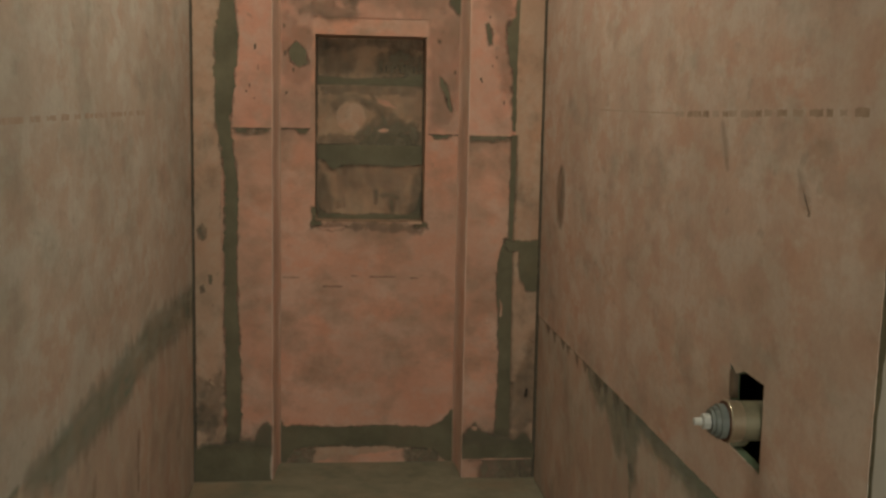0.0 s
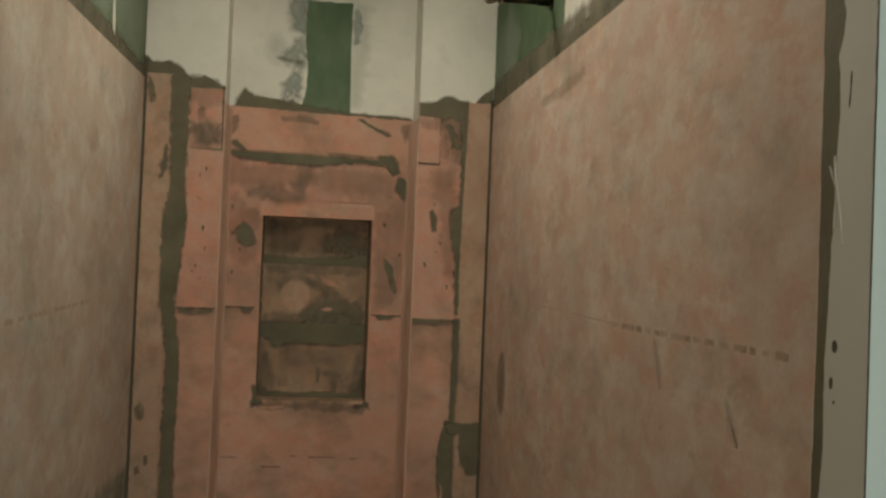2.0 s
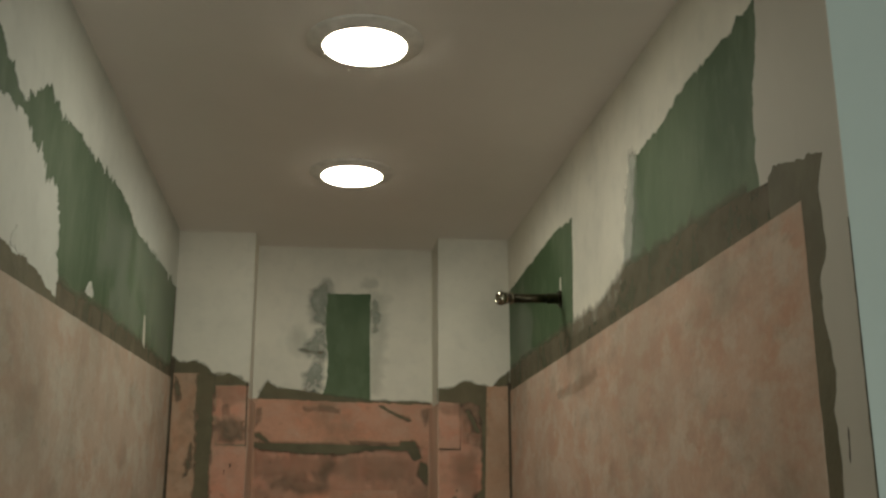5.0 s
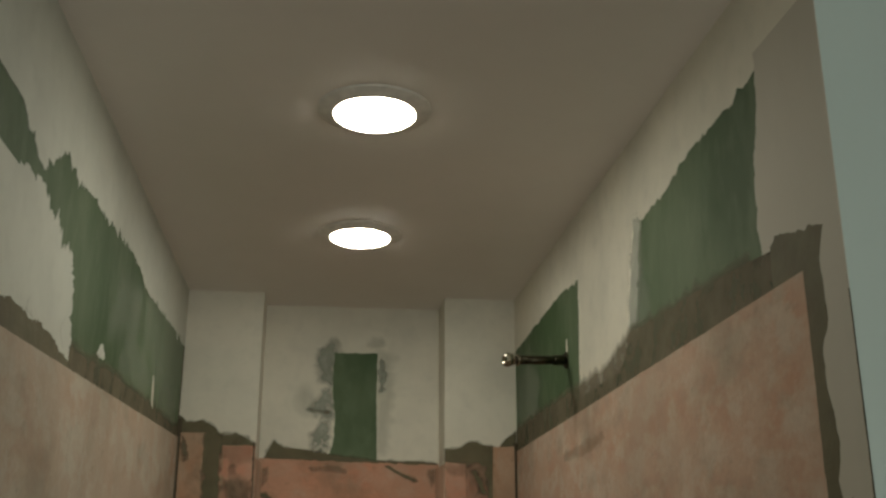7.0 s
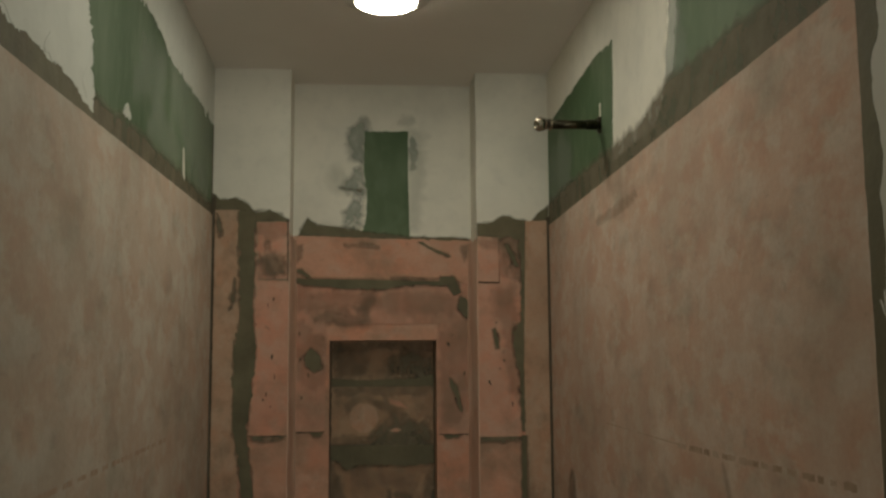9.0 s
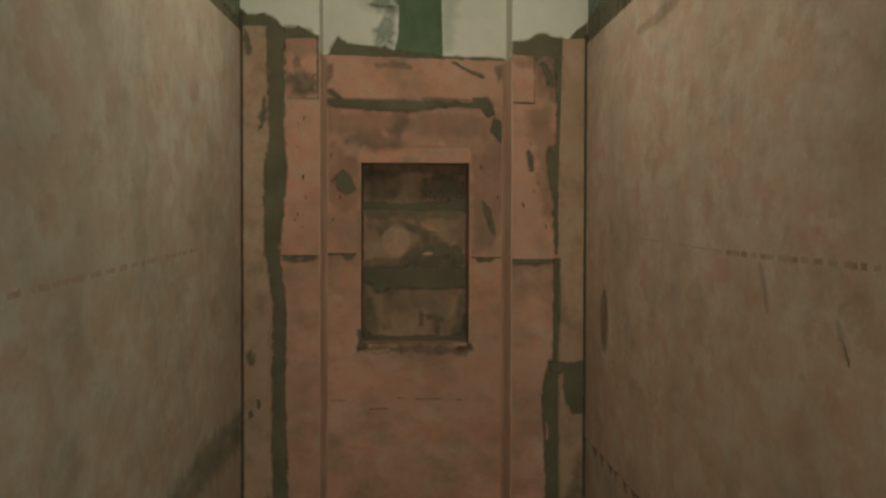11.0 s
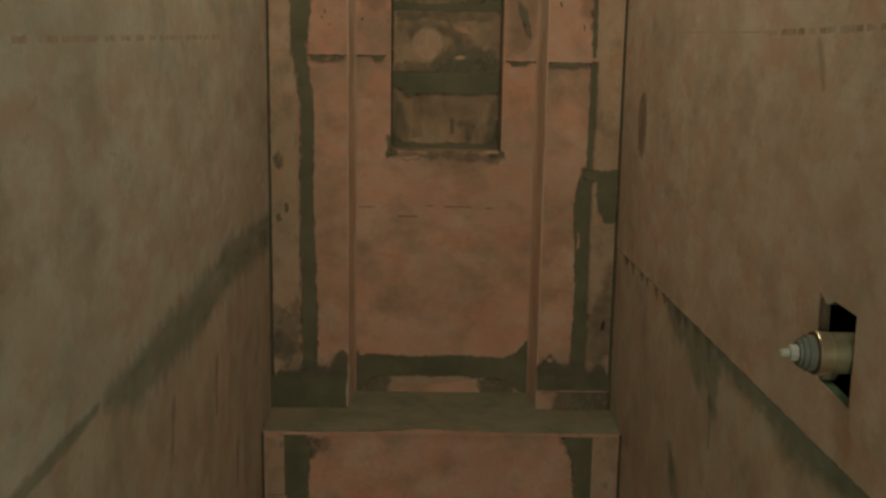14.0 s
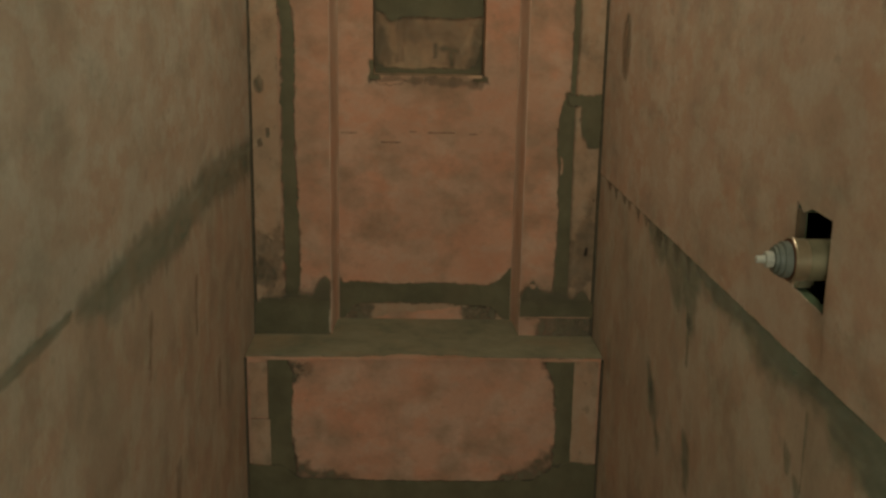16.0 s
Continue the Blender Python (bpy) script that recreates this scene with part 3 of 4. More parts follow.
# header strip across pilasters and recess
patch("membrane_strip", "front", [(-0.347, 2.02), (XPL, 2.021), (XPL, 1.865), (-0.34, 1.866)], MEM_UPPER, pilaster_a, 0.0095, 0, .002, 43)
patch("membrane_strip", "recess", [(XPL, 2.003), (XPR, 1.990), (XPR, 1.866), (0.17, 1.871), (XPL, 1.879)], MEM_BACK, wall_back, 0.0095, 0, [.004, 0, .002, .002, 0], 44)
patch("membrane_strip", "front", [(XPR, 1.984), (0.314, 1.98), (0.316, 1.857), (XPR, 1.858)], MEM_UPPER, pilaster_b, 0.0105, 0, .0015, 45)
# slightly larger patches behind the strips: squeezed mortar and a painted shadow outline
patch("thinset_smear", "front", [(-0.349, 2.022), (XPL, 2.023), (XPL, 1.861), (-0.342, 1.8635)], THINSET_BENCH, pilaster_a, 0.0080, 0, .0015, 143)
patch("thinset_smear", "front", [(XPR, 1.982), (0.3155, 1.98), (0.318, 1.8535), (XPR, 1.855)], LINE, pilaster_b, 0.0088, 0, .0015, 144)
patch("thinset_smear", "front", [(XPL - 0.006, 2.03), (XPL - 0.0005, 2.03), (XPL - 0.0005, 1.86), (XPL - 0.003, 1.86)], LINE, pilaster_a, 0.0103, 0, .0015, 145)
for owner, c, sd in ((pilaster_a, [(-0.342, 2.015), (-0.27, 2.016), (-0.27, 1.985), (-0.31, 1.975), (-0.34, 1.99)], 146), (pilaster_a, [(-0.335, 1.925), (-0.30, 1.935), (-0.285, 1.92), (-0.275, 1.885), (-0.32, 1.88)], 147), (pilaster_a, [(-0.325, 1.96), (-0.31, 1.965), (-0.31, 1.945), (-0.325, 1.942)], 148), (pilaster_b, [(0.262, 1.975), (0.31, 1.975), (0.305, 1.95), (0.27, 1.955)], 149)):
    patch("dirt_shade_mark", "front", c, RESIDUE if sd in (146, 149) else THINSET_WORN, owner, 0.0110, 0, .006, sd, 0.003)
patch("seam_edge", "front", rect(-0.362, XPL, 1.4435, 1.4485), LINE, pilaster_a, 0.0061, 0, .0012, 147)
patch("seam_edge", "front", rect(XPR, 0.374, 1.4335, 1.4385), LINE, pilaster_b, 0.0061, 0, .0012, 148)
patch("seam_edge", "recess", [(XPL, 1.4435), (-0.166, 1.4455), (-0.166, 1.4505), (XPL, 1.4485)], LINE, wall_back, 0.0059, 0, .0012, 149)
patch("seam_edge", "recess", [(0.16, 1.4345), (XPR, 1.4335), (XPR, 1.4385), (0.16, 1.4395)], LINE, wall_back, 0.0059, 0, .0012, 150)
# corner strips
patch("membrane_strip", "front", [(XL + 0.0105, ZB), (XL + 0.010, 2.054), (-0.393, 2.054), (-0.385, 1.7), (-0.392, 1.2), (-0.386, ZB)], MEM_STRIP, pilaster_a, 0.008, 0, [.001, 0, .003, .003, .003, 0], 46, label="stained corner strip of membrane")
patch("membrane_strip", "front", [(0.392, 2.028), (XR - 0.010, 2.03), (XR - 0.0105, ZB), (0.375, ZB), (0.381, 1.2), (0.384, 1.7)], MEM_STRIP, pilaster_b, 0.008, 0, [.002, 0, 0, .002, .002, .001], 47, label="stained corner strip of membrane")
# dark open joints at the corners
patch("corner_joint", "front", rect(XL, XL + 0.011, ZB, 2.09), LINE, pilaster_a, 0.0072, 0, [0, .0015, 0, 0], 48)
patch("corner_joint", "front", rect(XR - 0.012, XR, ZB, 2.04), LINE, pilaster_b, 0.0072, 0, [0, 0, 0, .0015], 49)

# mortar on the pilasters
patch("thinset_smear", "front", [(-0.398, 2.05), (-0.352, 2.05), (-0.352, 1.87), (-0.353, 1.76), (-0.344, 1.68), (-0.362, 1.5), (-0.366, 1.45), (-0.349, 1.32), (-0.352, 1.06), (-0.342, 0.77), (-0.344, 0.6), (-0.381, 0.6), (-0.381, 0.77), (-0.383, 1.06), (-0.379, 1.32), (-0.404, 1.47), (-0.404, 1.68), (-0.389, 1.76)],
      THINSET, pilaster_a, 0.0088, 0, .0065, 50, 0.004, label="ragged dark vertical band of mortar")
patch("thinset_smear", "front", [(XL + 0.002, 2.04), (XL + 0.002, 2.10), (-0.447, 2.083), (-0.406, 2.088), (-0.375, 2.072), (-0.353, 2.048), (-0.314, 2.056), (-0.262, 2.026), (-0.262, 2.0), (-0.35, 2.0)], THINSET, pilaster_a, 0.0055, 0, [0, .003, .004, .004, .004, .004, .004, 0, 0, 0], 51)
patch("thinset_smear", "front", [(XPR, 1.975), (XPR, 2.02), (0.30, 2.024), (0.333, 2.042), (0.36, 2.034), (0.392, 2.03), (0.392, 1.93), (0.386, 1.6), (0.385, 1.45), (0.374, 1.45), (0.371, 1.6), (0.356, 1.66), (0.352, 1.72), (0.376, 1.75), (0.378, 1.9), (0.372, 1.975), (0.35, 1.985), (0.32, 1.975)],
      THINSET, pilaster_b, 0.0075, 0, [0, .003, .004, .004, .004, 0, 0, 0, 0, .004, .006, .006, .006, .005, .006, .008, .008, 0], 52, 0.005)
patch("thinset_smear", "front", [(0.322, 1.972), (0.372, 1.975), (0.38, 1.9), (0.362, 1.87), (0.352, 1.92), (0.34, 1.885), (0.326, 1.91)], THINSET_WORN, pilaster_b, 0.0071, 0, .006, 58)
patch("thinset_smear", "recess", [(-0.25, 1.995), (-0.218, 2.053), (-0.19, 2.034), (-0.157, 2.032), (-0.1, 2.022), (-0.06, 2.016), (0.1, 2.0), (0.2, 2.0), (0.25, 1.995), (0.25, 1.985)], THINSET, wall_back, 0.0062, 0, [.003, .004, .004, .005, .005, .004, .003, .003, 0, 0], 59)
patch("thinset_smear", "front", [(0.405, 2.02), (0.417, 2.037), (0.44, 2.06), (0.457, 2.072), (0.457, 2.02)], THINSET, pilaster_b, 0.0055, 0, .003, 53)
patch("thinset_smear", "front", [(0.372, 1.44), (0.386, 1.44), (0.382, 1.16), (0.386, 0.6), (0.345, 0.6), (0.352, 0.8), (0.348, 0.95), (0.34, 1.05), (0.352, 1.14), (0.37, 1.165)], THINSET, pilaster_b, 0.0088, 0, [0, 0, 0, 0, .005, .005, .005, .005, .003, .002], 54, 0.005)
patch("thinset_smear", "front", [(0.358, 1.16), (0.41, 1.155), (0.452, 1.16), (0.452, 1.02), (0.42, 1.02), (0.403, 1.06), (0.4, 1.13), (0.37, 1.13)], THINSET, pilaster_b, 0.0092, 0, .005, 55)
# feet of the pilasters
patch("thinset_smear", "front", [(XL + 0.004, ZB), (XL + 0.004, 0.585), (-0.425, 0.60), (-0.393, 0.598), (-0.346, 0.609), (-0.31, 0.604), (-0.289, 0.645), (-0.273, 0.662), (XPL - 0.002, 0.646), (XPL - 0.002, ZB)], THINSET, pilaster_a, 0.0092, 0, [0, .008, .008, .008, .008, .006, .006, 0, 0, 0], 56, 0.004, label="trowelled mortar at the foot")
patch("thinset_smear", "front", [(XPR, 0.55), (XPR, 0.60), (0.272, 0.632), (0.292, 0.653), (0.308, 0.626), (0.34, 0.615), (0.376, 0.612), (0.40, 0.60), (0.425, 0.625), (0.445, 0.60), (XR - 0.005, 0.585), (XR - 0.005, 0.548), (0.40, 0.552), (0.32, 0.55)], THINSET, pilaster_b, 0.0092, 0, [0, .005, .006, .006, .006, .006, .008, .008, .006, 0, 0, .003, .003, .003], 57, 0.004, label="trowelled mortar at the foot")
patch("bare_sheet", "front", [(0.281, 0.640), (0.289, 0.646), (0.299, 0.641), (0.297, 0.632), (0.285, 0.633)], MEM_BACK, pilaster_b, 0.0097, 0, .003, 159, 0.003)
patch("thinset_smear", "front", [(0.312, 0.548), (0.37, 0.55), (0.445, 0.548), (0.447, ZB + 0.004), (0.315, ZB + 0.006)], THINSET_THIN, pilaster_b, 0.0088, 0, .006, 160)
patch("thinset_smear", "front", [(0.36, 0.55), (0.45, 0.55), (0.45, ZB + 0.005), (0.38, ZB + 0.005)], THINSET_WORN, pilaster_b, 0.0090, 0, .006, 161)
patch("edge_strip", "front", rect(XPL - 0.004, XPL + 0.0005, ZB + 0.01, 0.565), MEM_SIDE, pilaster_a, 0.0098, 0, [.002, 0, .002, .002], 162, 0.004, label="pale strip along the corner")
patch("edge_strip", "front", rect(XPR, 0.45, 0.5485, 0.5515), MEM_BACK, pilaster_b, 0.0099, 0, .0015, 163, 0.004)

for owner, c, top, sd in ((pilaster_a, [(XL + 0.03, 0.60), (-0.42, 0.618), (-0.37, 0.612), (-0.31, 0.615), (-0.28, 0.655), (-0.268, 0.60)], 0.0095, 420), (pilaster_b, [(0.27, 0.60), (0.275, 0.635), (0.3, 0.64), (0.35, 0.615), (0.41, 0.62), (0.43, 0.65), (0.44, 0.60)], 0.0095, 421), (pilaster_a, [(-0.455, 0.64), (-0.45, 0.70), (-0.41, 0.68), (-0.41, 0.63)], 0.0086, 424)):
    patch("thinset_smear", "front", c, THINSET_WORN, owner, top, 0, .008, sd, 0.006)

# mortar in the recess
patch("thinset_smear", "recess", [(XPL, 1.88), (0.16, 1.872), (0.165, 1.885), (0.205, 1.885), (0.225, 1.84), (0.205, 1.83), (0.185, 1.860), (0.1, 1.862), (0.0, 1.848), (-0.09, 1.850), (-0.2, 1.858), (XPL, 1.868)],
      THINSET, wall_back, 0.0105, 0, [0, .002, .004, .004, .004, .004, .004, .005, .005, .005, .004, 0], 60, 0.005)
patch("thinset_smear", "recess", [(0.222, 1.83), (0.248, 1.81), (0.255, 1.77), (0.235, 1.768), (0.215, 1.79)], THINSET, wall_back, 0.0075, 0, .005, 61)
patch("thinset_smear", "recess", [(-0.225, 1.655), (-0.205, 1.68), (-0.18, 1.66), (-0.172, 1.625), (-0.195, 1.612), (-0.218, 1.63)], THINSET, wall_back, 0.0075, 0, .006, 62)
for u0, u1, z, sd in ((-0.21, -0.168, 1.444, 65), (0.168, 0.222, 1.434, 66)):
    patch("thinset_smear", "recess", [(u0, z + 0.006), (u1, z + 0.006), (u1 - 0.008, z - 0.008), (u0 + 0.012, z - 0.01)], THINSET, wall_back, 0.0058, 0, .003, sd)
for owner, u0, u1, z, sd in ((pilaster_a, -0.35, -0.27, 1.443, 67), (pilaster_b, 0.265, 0.372, 1.433, 68)):
    patch("thinset_smear", "front", [(u0, z + 0.006), (u1, z + 0.006), (u1, z - 0.004), ((u0 + u1) / 2, z - 0.014), (u0, z - 0.006)], THINSET_THIN, owner, 0.0058, 0, .002, sd)
patch("thinset_smear", "recess", [(XPL, 0.50), (XPL, 0.645), (-0.253, 0.62), (-0.235, 0.602), (-0.199, 0.607), (-0.091, 0.599), (0.05, 0.604), (0.18, 0.597), (0.217, 0.619), (0.238, 0.647), (XPR, 0.655), (XPR, 0.49), (0.225, 0.50), (0.19, 0.535), (0.105, 0.539), (0.05, 0.545), (-0.157, 0.545), (-0.21, 0.535), (-0.23, 0.50)],
      THINSET, wall_back, 0.0065, 0, [0, .005, .005, .005, .004, .004, .004, .005, .005, .004, 0, 0, .006, .005, .004, .004, .004, .006, .005], 69, 0.004)
patch("membrane_strip", "recess", rect(-0.24, 0.22, ZB, 0.55), MEM_STRIP, wall_back, 0.0050, 0, .003, 70)
patch("bare_sheet", "recess", [(-0.15, 0.498), (-0.1, 0.515), (0.0, 0.52), (0.105, 0.535), (0.107, ZB), (-0.15, ZB)], MEM_BACK, wall_back, 0.0056, 0, [.004, .004, .004, .001, 0, 0], 164, 0.003)
patch("dirt_shade_mark", "recess", [(0.11, 0.53), (0.2, 0.53), (0.2, 0.497), (0.12, 0.497)], THINSET_THIN, wall_back, 0.0060, 0, .006, 165)
patch("dirt_shade_mark", "recess", [(-0.22, 0.53), (-0.15, 0.532), (-0.17, 0.497), (-0.22, 0.497)], THINSET_THIN, wall_back, 0.0060, 0, .006, 166)
# pinhole and trowel nicks
patch("slot", "front", [(0.425, 0.725), (0.433, 0.725), (0.436, 0.748), (0.428, 0.748)], DARK, pilaster_b, 0.0102, 0, .001, 71)
rnd = random.Random(7)
for i in range(26):
    plane, owner, u0, u1 = (("front", pilaster_a, -0.335, -0.28), ("front", pilaster_b, 0.275, 0.35), ("recess", wall_back, -0.24, -0.18), ("recess", wall_back, 0.17, 0.24))[i % 4]
    u, z, h, w = rnd.uniform(u0, u1), rnd.uniform(1.5, 1.82), rnd.uniform(0.005, 0.020), rnd.uniform(0.0015, 0.0045)
    patch("mortar_nick", plane, [(u, z), (u + w, z + 0.3 * h), (u + w * 0.8, z + h), (u - w * 0.5, z + h * 0.7)], LINE, owner, 0.0072, 0, .0015, 80 + i, 0.004)
for u0, u1, z in ((-0.24, -0.195, 1.03), (-0.13, -0.075, 1.005), (0.0, 0.075, 1.033), (0.115, 0.14, 1.03), (-0.05, -0.03, 1.035)):
    patch("mortar_nick", "recess", [(u0, z), (u1, z + 0.001), (u1, z + 0.003), (u0, z + 0.004)], THINSET_WORN, wall_back, 0.0036, 0, .002, int(u0 * 100) + 130, 0.004)

for c, sd in (([(-0.192, 1.767), (-0.12, 1.752), (-0.05, 1.752), (-0.043, 1.80), (-0.02, 1.84), (-0.032, 1.845), (-0.058, 1.80), (-0.075, 1.768), (-0.16, 1.785)], 210), ([(0.188, 1.595), (0.197, 1.59), (0.216, 1.533), (0.205, 1.54)], 211), ([(0.205, 1.58), (0.21, 1.575), (0.226, 1.50), (0.216, 1.51)], 212)):
    patch("thinset_smear", "recess", c, THINSET_WORN if sd == 210 else THINSET, wall_back, 0.0073, 0, .005, sd, 0.004)
for c, sd in (([(0.296, 1.725), (0.304, 1.73), (0.313, 1.70), (0.316, 1.675), (0.305, 1.672), (0.301, 1.70)], 213), ([(0.33, 1.96), (0.342, 1.965), (0.36, 1.93), (0.372, 1.90), (0.362, 1.90), (0.345, 1.935)], 214)):
    patch("thinset_smear", "front", c, THINSET, pilaster_b, 0.0077, 0, .004, sd, 0.004)
for c, sd in (([(-0.455, 2.045), (-0.447, 2.03), (-0.437, 1.985), (-0.445, 1.98), (-0.452, 2.01)], 215), ([(-0.404, 1.87), (-0.412, 1.82), (-0.418, 1.78), (-0.41, 1.785), (-0.4, 1.83)], 216), ([(-0.45, 1.18), (-0.44, 1.195), (-0.43, 1.18), (-0.438, 1.155)], 217), ([(-0.445, 1.03), (-0.437, 1.035), (-0.436, 1.015), (-0.444, 1.012)], 218), ([(-0.425, 1.06), (-0.417, 1.06), (-0.417, 1.035), (-0.424, 1.037)], 219)):
    patch("mortar_spot", "front", c, THINSET_THIN, pilaster_a, 0.0086, 0, .003, sd, 0.004)
# pale curl of dried mortar on the lower right band
patch("mortar_curl", "front", [(0.349, 1.0), (0.357, 0.985), (0.358, 0.955), (0.352, 0.945), (0.35, 0.955), (0.353, 0.97), (0.351, 0.988)], MEM_BACK, pilaster_b, 0.0096, 0, .002, 220, 0.004)

for c, sd in (([(0.10, 1.986), (0.112, 1.986), (0.155, 1.962), (0.197, 1.944), (0.186, 1.941), (0.145, 1.960)], 250), ([(-0.115, 1.978), (-0.06, 1.982), (-0.01, 1.974), (-0.012, 1.966), (-0.06, 1.972), (-0.1, 1.968)], 251), ([(-0.256, 1.905), (-0.235, 1.906), (-0.205, 1.882), (-0.215, 1.881)], 252), ([(-0.25, 1.972), (-0.232, 1.978), (-0.236, 1.945), (-0.246, 1.925)], 253), ([(0.225, 1.975), (0.25, 1.978), (0.245, 1.955), (0.235, 1.93)], 254), ([(0.02, 1.885), (0.1, 1.884), (0.16, 1.88), (0.1, 1.876), (0.03, 1.878)], 255)):
    patch("mortar_scrape", "recess", c, THINSET if sd in (250, 252) else THINSET_WORN, wall_back, 0.0101, 0, .003, sd, 0.003)

for owner, plane, c, sd in (
        (pilaster_a, "front", [(-0.455, 0.66), (-0.45, 0.78), (-0.42, 0.74), (-0.395, 0.80), (-0.395, 0.66)], 231),
        (pilaster_b, "front", [(0.392, 0.64), (0.395, 0.76), (0.42, 0.8), (0.445, 0.9), (0.445, 0.66)], 233),
        (wall_back, "recess", [(-0.165, 1.17), (-0.1, 1.165), (-0.06, 1.175), (0.05, 1.168), (0.12, 1.162), (0.165, 1.17), (0.16, 1.182), (-0.16, 1.182)], 235),
        (wall_back, "recess", [(-0.245, 1.855), (-0.2, 1.83), (-0.1, 1.835), (-0.03, 1.82), (0.06, 1.84), (0.15, 1.83), (0.22, 1.82), (0.2, 1.78), (0.05, 1.79), (-0.15, 1.80), (-0.24, 1.79)], 236),
        (wall_back, "recess", [(-0.245, 1.75), (-0.225, 1.76), (-0.205, 1.72), (-0.17, 1.71), (-0.17, 1.6), (-0.19, 1.57), (-0.235, 1.6)], 237),
        (wall_back, "recess", [(0.17, 1.72), (0.2, 1.74), (0.24, 1.76), (0.245, 1.6), (0.22, 1.48), (0.18, 1.47), (0.175, 1.6)], 238),
        (pilaster_a, "front", [(-0.335, 1.92), (-0.3, 1.91), (-0.27, 1.925), (-0.275, 1.885), (-0.33, 1.88)], 239), (pilaster_b, "front", [(0.3, 1.83), (0.35, 1.84), (0.37, 1.7), (0.36, 1.55), (0.34, 1.6), (0.33, 1.75)], 240)):
    low = 0.0034 if c[0][1] < 1.4 else 0.0067
    patch("dirt_shade_mark", plane, c, RESIDUE if sd in (236, 237, 238, 240) else THINSET_WORN, owner, 0.0083 if abs(c[0][0]) > 0.384 else 0.0097 if sd == 239 else low, 0, .01, sd)

# ---- niche ----
niche = tagged(new("shower_niche"), "recessed shower niche lined with stained orange membrane, darkened for shade", "niche")
part("back_panel", box(-NX - 0.01, NX + 0.01, YN + ND, YN + ND + 0.012, NZ0 - 0.01, NZ1 + 0.01), MEM_NICHE_SHADED, niche)
part("side_panel", box(-NX - 0.012, -NX, YN + 0.0003, YN + ND, NZ0 - 0.01, NZ1 + 0.01), MEM_NICHE_SHADED, niche)
part("side_panel", box(NX, NX + 0.012, YN + 0.0003, YN + ND, NZ0 - 0.01, NZ1 + 0.01), MEM_NICHE_SHADED, niche)
part("sill_panel", box(-NX, NX, YN + 0.0003, YN + ND, NZ0 - 0.012, NZ0), MEM_NICHE_SHADED, niche)
part("top_panel", box(-NX, NX, YN + 0.0003, YN + ND, NZ1, NZ1 + 0.012), MEM_NICHE_SHADED, niche)
patch("membrane_strip", "niche", rect(-0.148, 0.149, 1.405, 1.570), MEM_NICHE_SHADED, niche, 0.006, 0, .001, 90)
patch("thinset_smear", "niche", [(-0.148, 1.572), (-0.148, 1.594), (-0.05, 1.588), (0.06, 1.592), (0.12, 1.6), (0.149, 1.605), (0.149, 1.571)], THINSET, niche, 0.004, 0, [0, .003, .003, .004, .004, 0, 0], 91)
patch("thinset_smear", "niche", [(-0.148, 1.402), (-0.147, 1.362), (-0.125, 1.355), (-0.105, 1.33), (-0.075, 1.345), (-0.058, 1.346), (0.038, 1.344), (0.09, 1.342), (0.15, 1.35), (0.15, 1.402)], THINSET, niche, 0.0072, 0, [0, .004, .005, .006, .005, .005, .005, .005, 0, 0], 92, 0.003)
patch("thinset_smear", "niche", [(-0.045, 1.40), (-0.043, 1.423), (-0.012, 1.442), (0.006, 1.47), (0.036, 1.482), (0.05, 1.468), (0.076, 1.476), (0.10, 1.455), (0.117, 1.462), (0.137, 1.44), (0.13, 1.40)], THINSET_THIN, niche, 0.0071, 0, .006, 93, 0.003, label="thin mound of mortar")
patch("thinset_smear", "niche", [(-0.03, 1.402), (-0.01, 1.425), (0.015, 1.438), (0.03, 1.455), (0.045, 1.44), (0.065, 1.436), (0.09, 1.44), (0.115, 1.43), (0.12, 1.402)], THINSET, niche, 0.0068, 0, .006, 94, 0.003)
patch("trowel_mark", "niche", [(-0.054 + 0.043 * math.cos(k / 10 * math.tau), 1.480 + 0.043 * math.sin(k / 10 * math.tau)) for k in range(10)], MEM_STRIP, niche, 0.0064, 0, .003, 225, 0.004, label="round pale trowel mark")
for c, sd in (([(-0.098, 1.50), (-0.09, 1.522), (-0.07, 1.535), (-0.045, 1.537), (-0.02, 1.525), (-0.01, 1.51), (-0.018, 1.528), (-0.045, 1.543), (-0.075, 1.541), (-0.095, 1.527)], 226), ([(-0.012, 1.52), (0.012, 1.53), (0.02, 1.515), (0.05, 1.505), (0.07, 1.488), (0.04, 1.492), (0.01, 1.505)], 227)):
    patch("thinset_smear", "niche", c, THINSET_WORN, niche, 0.0070, 0, .002, sd, 0.003)
for c, sd in (([(0.02, 1.535), (0.05, 1.528), (0.077, 1.508), (0.05, 1.512), (0.02, 1.522)], 228), ([(0.022, 1.443), (0.037, 1.452), (0.055, 1.446), (0.04, 1.438)], 229)):
    patch("bare_sheet", "niche", c, MEM_BACK, niche, 0.0074, 0, .003, sd, 0.003)
for c, sd in (([(-0.148, 1.19), (-0.148, 1.235), (-0.135, 1.215), (-0.12, 1.205), (-0.05, 1.201), (0.03, 1.205), (0.10, 1.202), (0.135, 1.212), (0.142, 1.24), (0.149, 1.27), (0.149, 1.19)], 95), ([(0.033, 1.262), (0.05, 1.265), (0.084, 1.254), (0.082, 1.249), (0.05, 1.256), (0.034, 1.256)], 96), ([(0.059, 1.248), (0.067, 1.246), (0.07, 1.212), (0.062, 1.212)], 97)):
    patch("thinset_smear", "niche", c, THINSET, niche, 0.0035, 0, .004, sd)
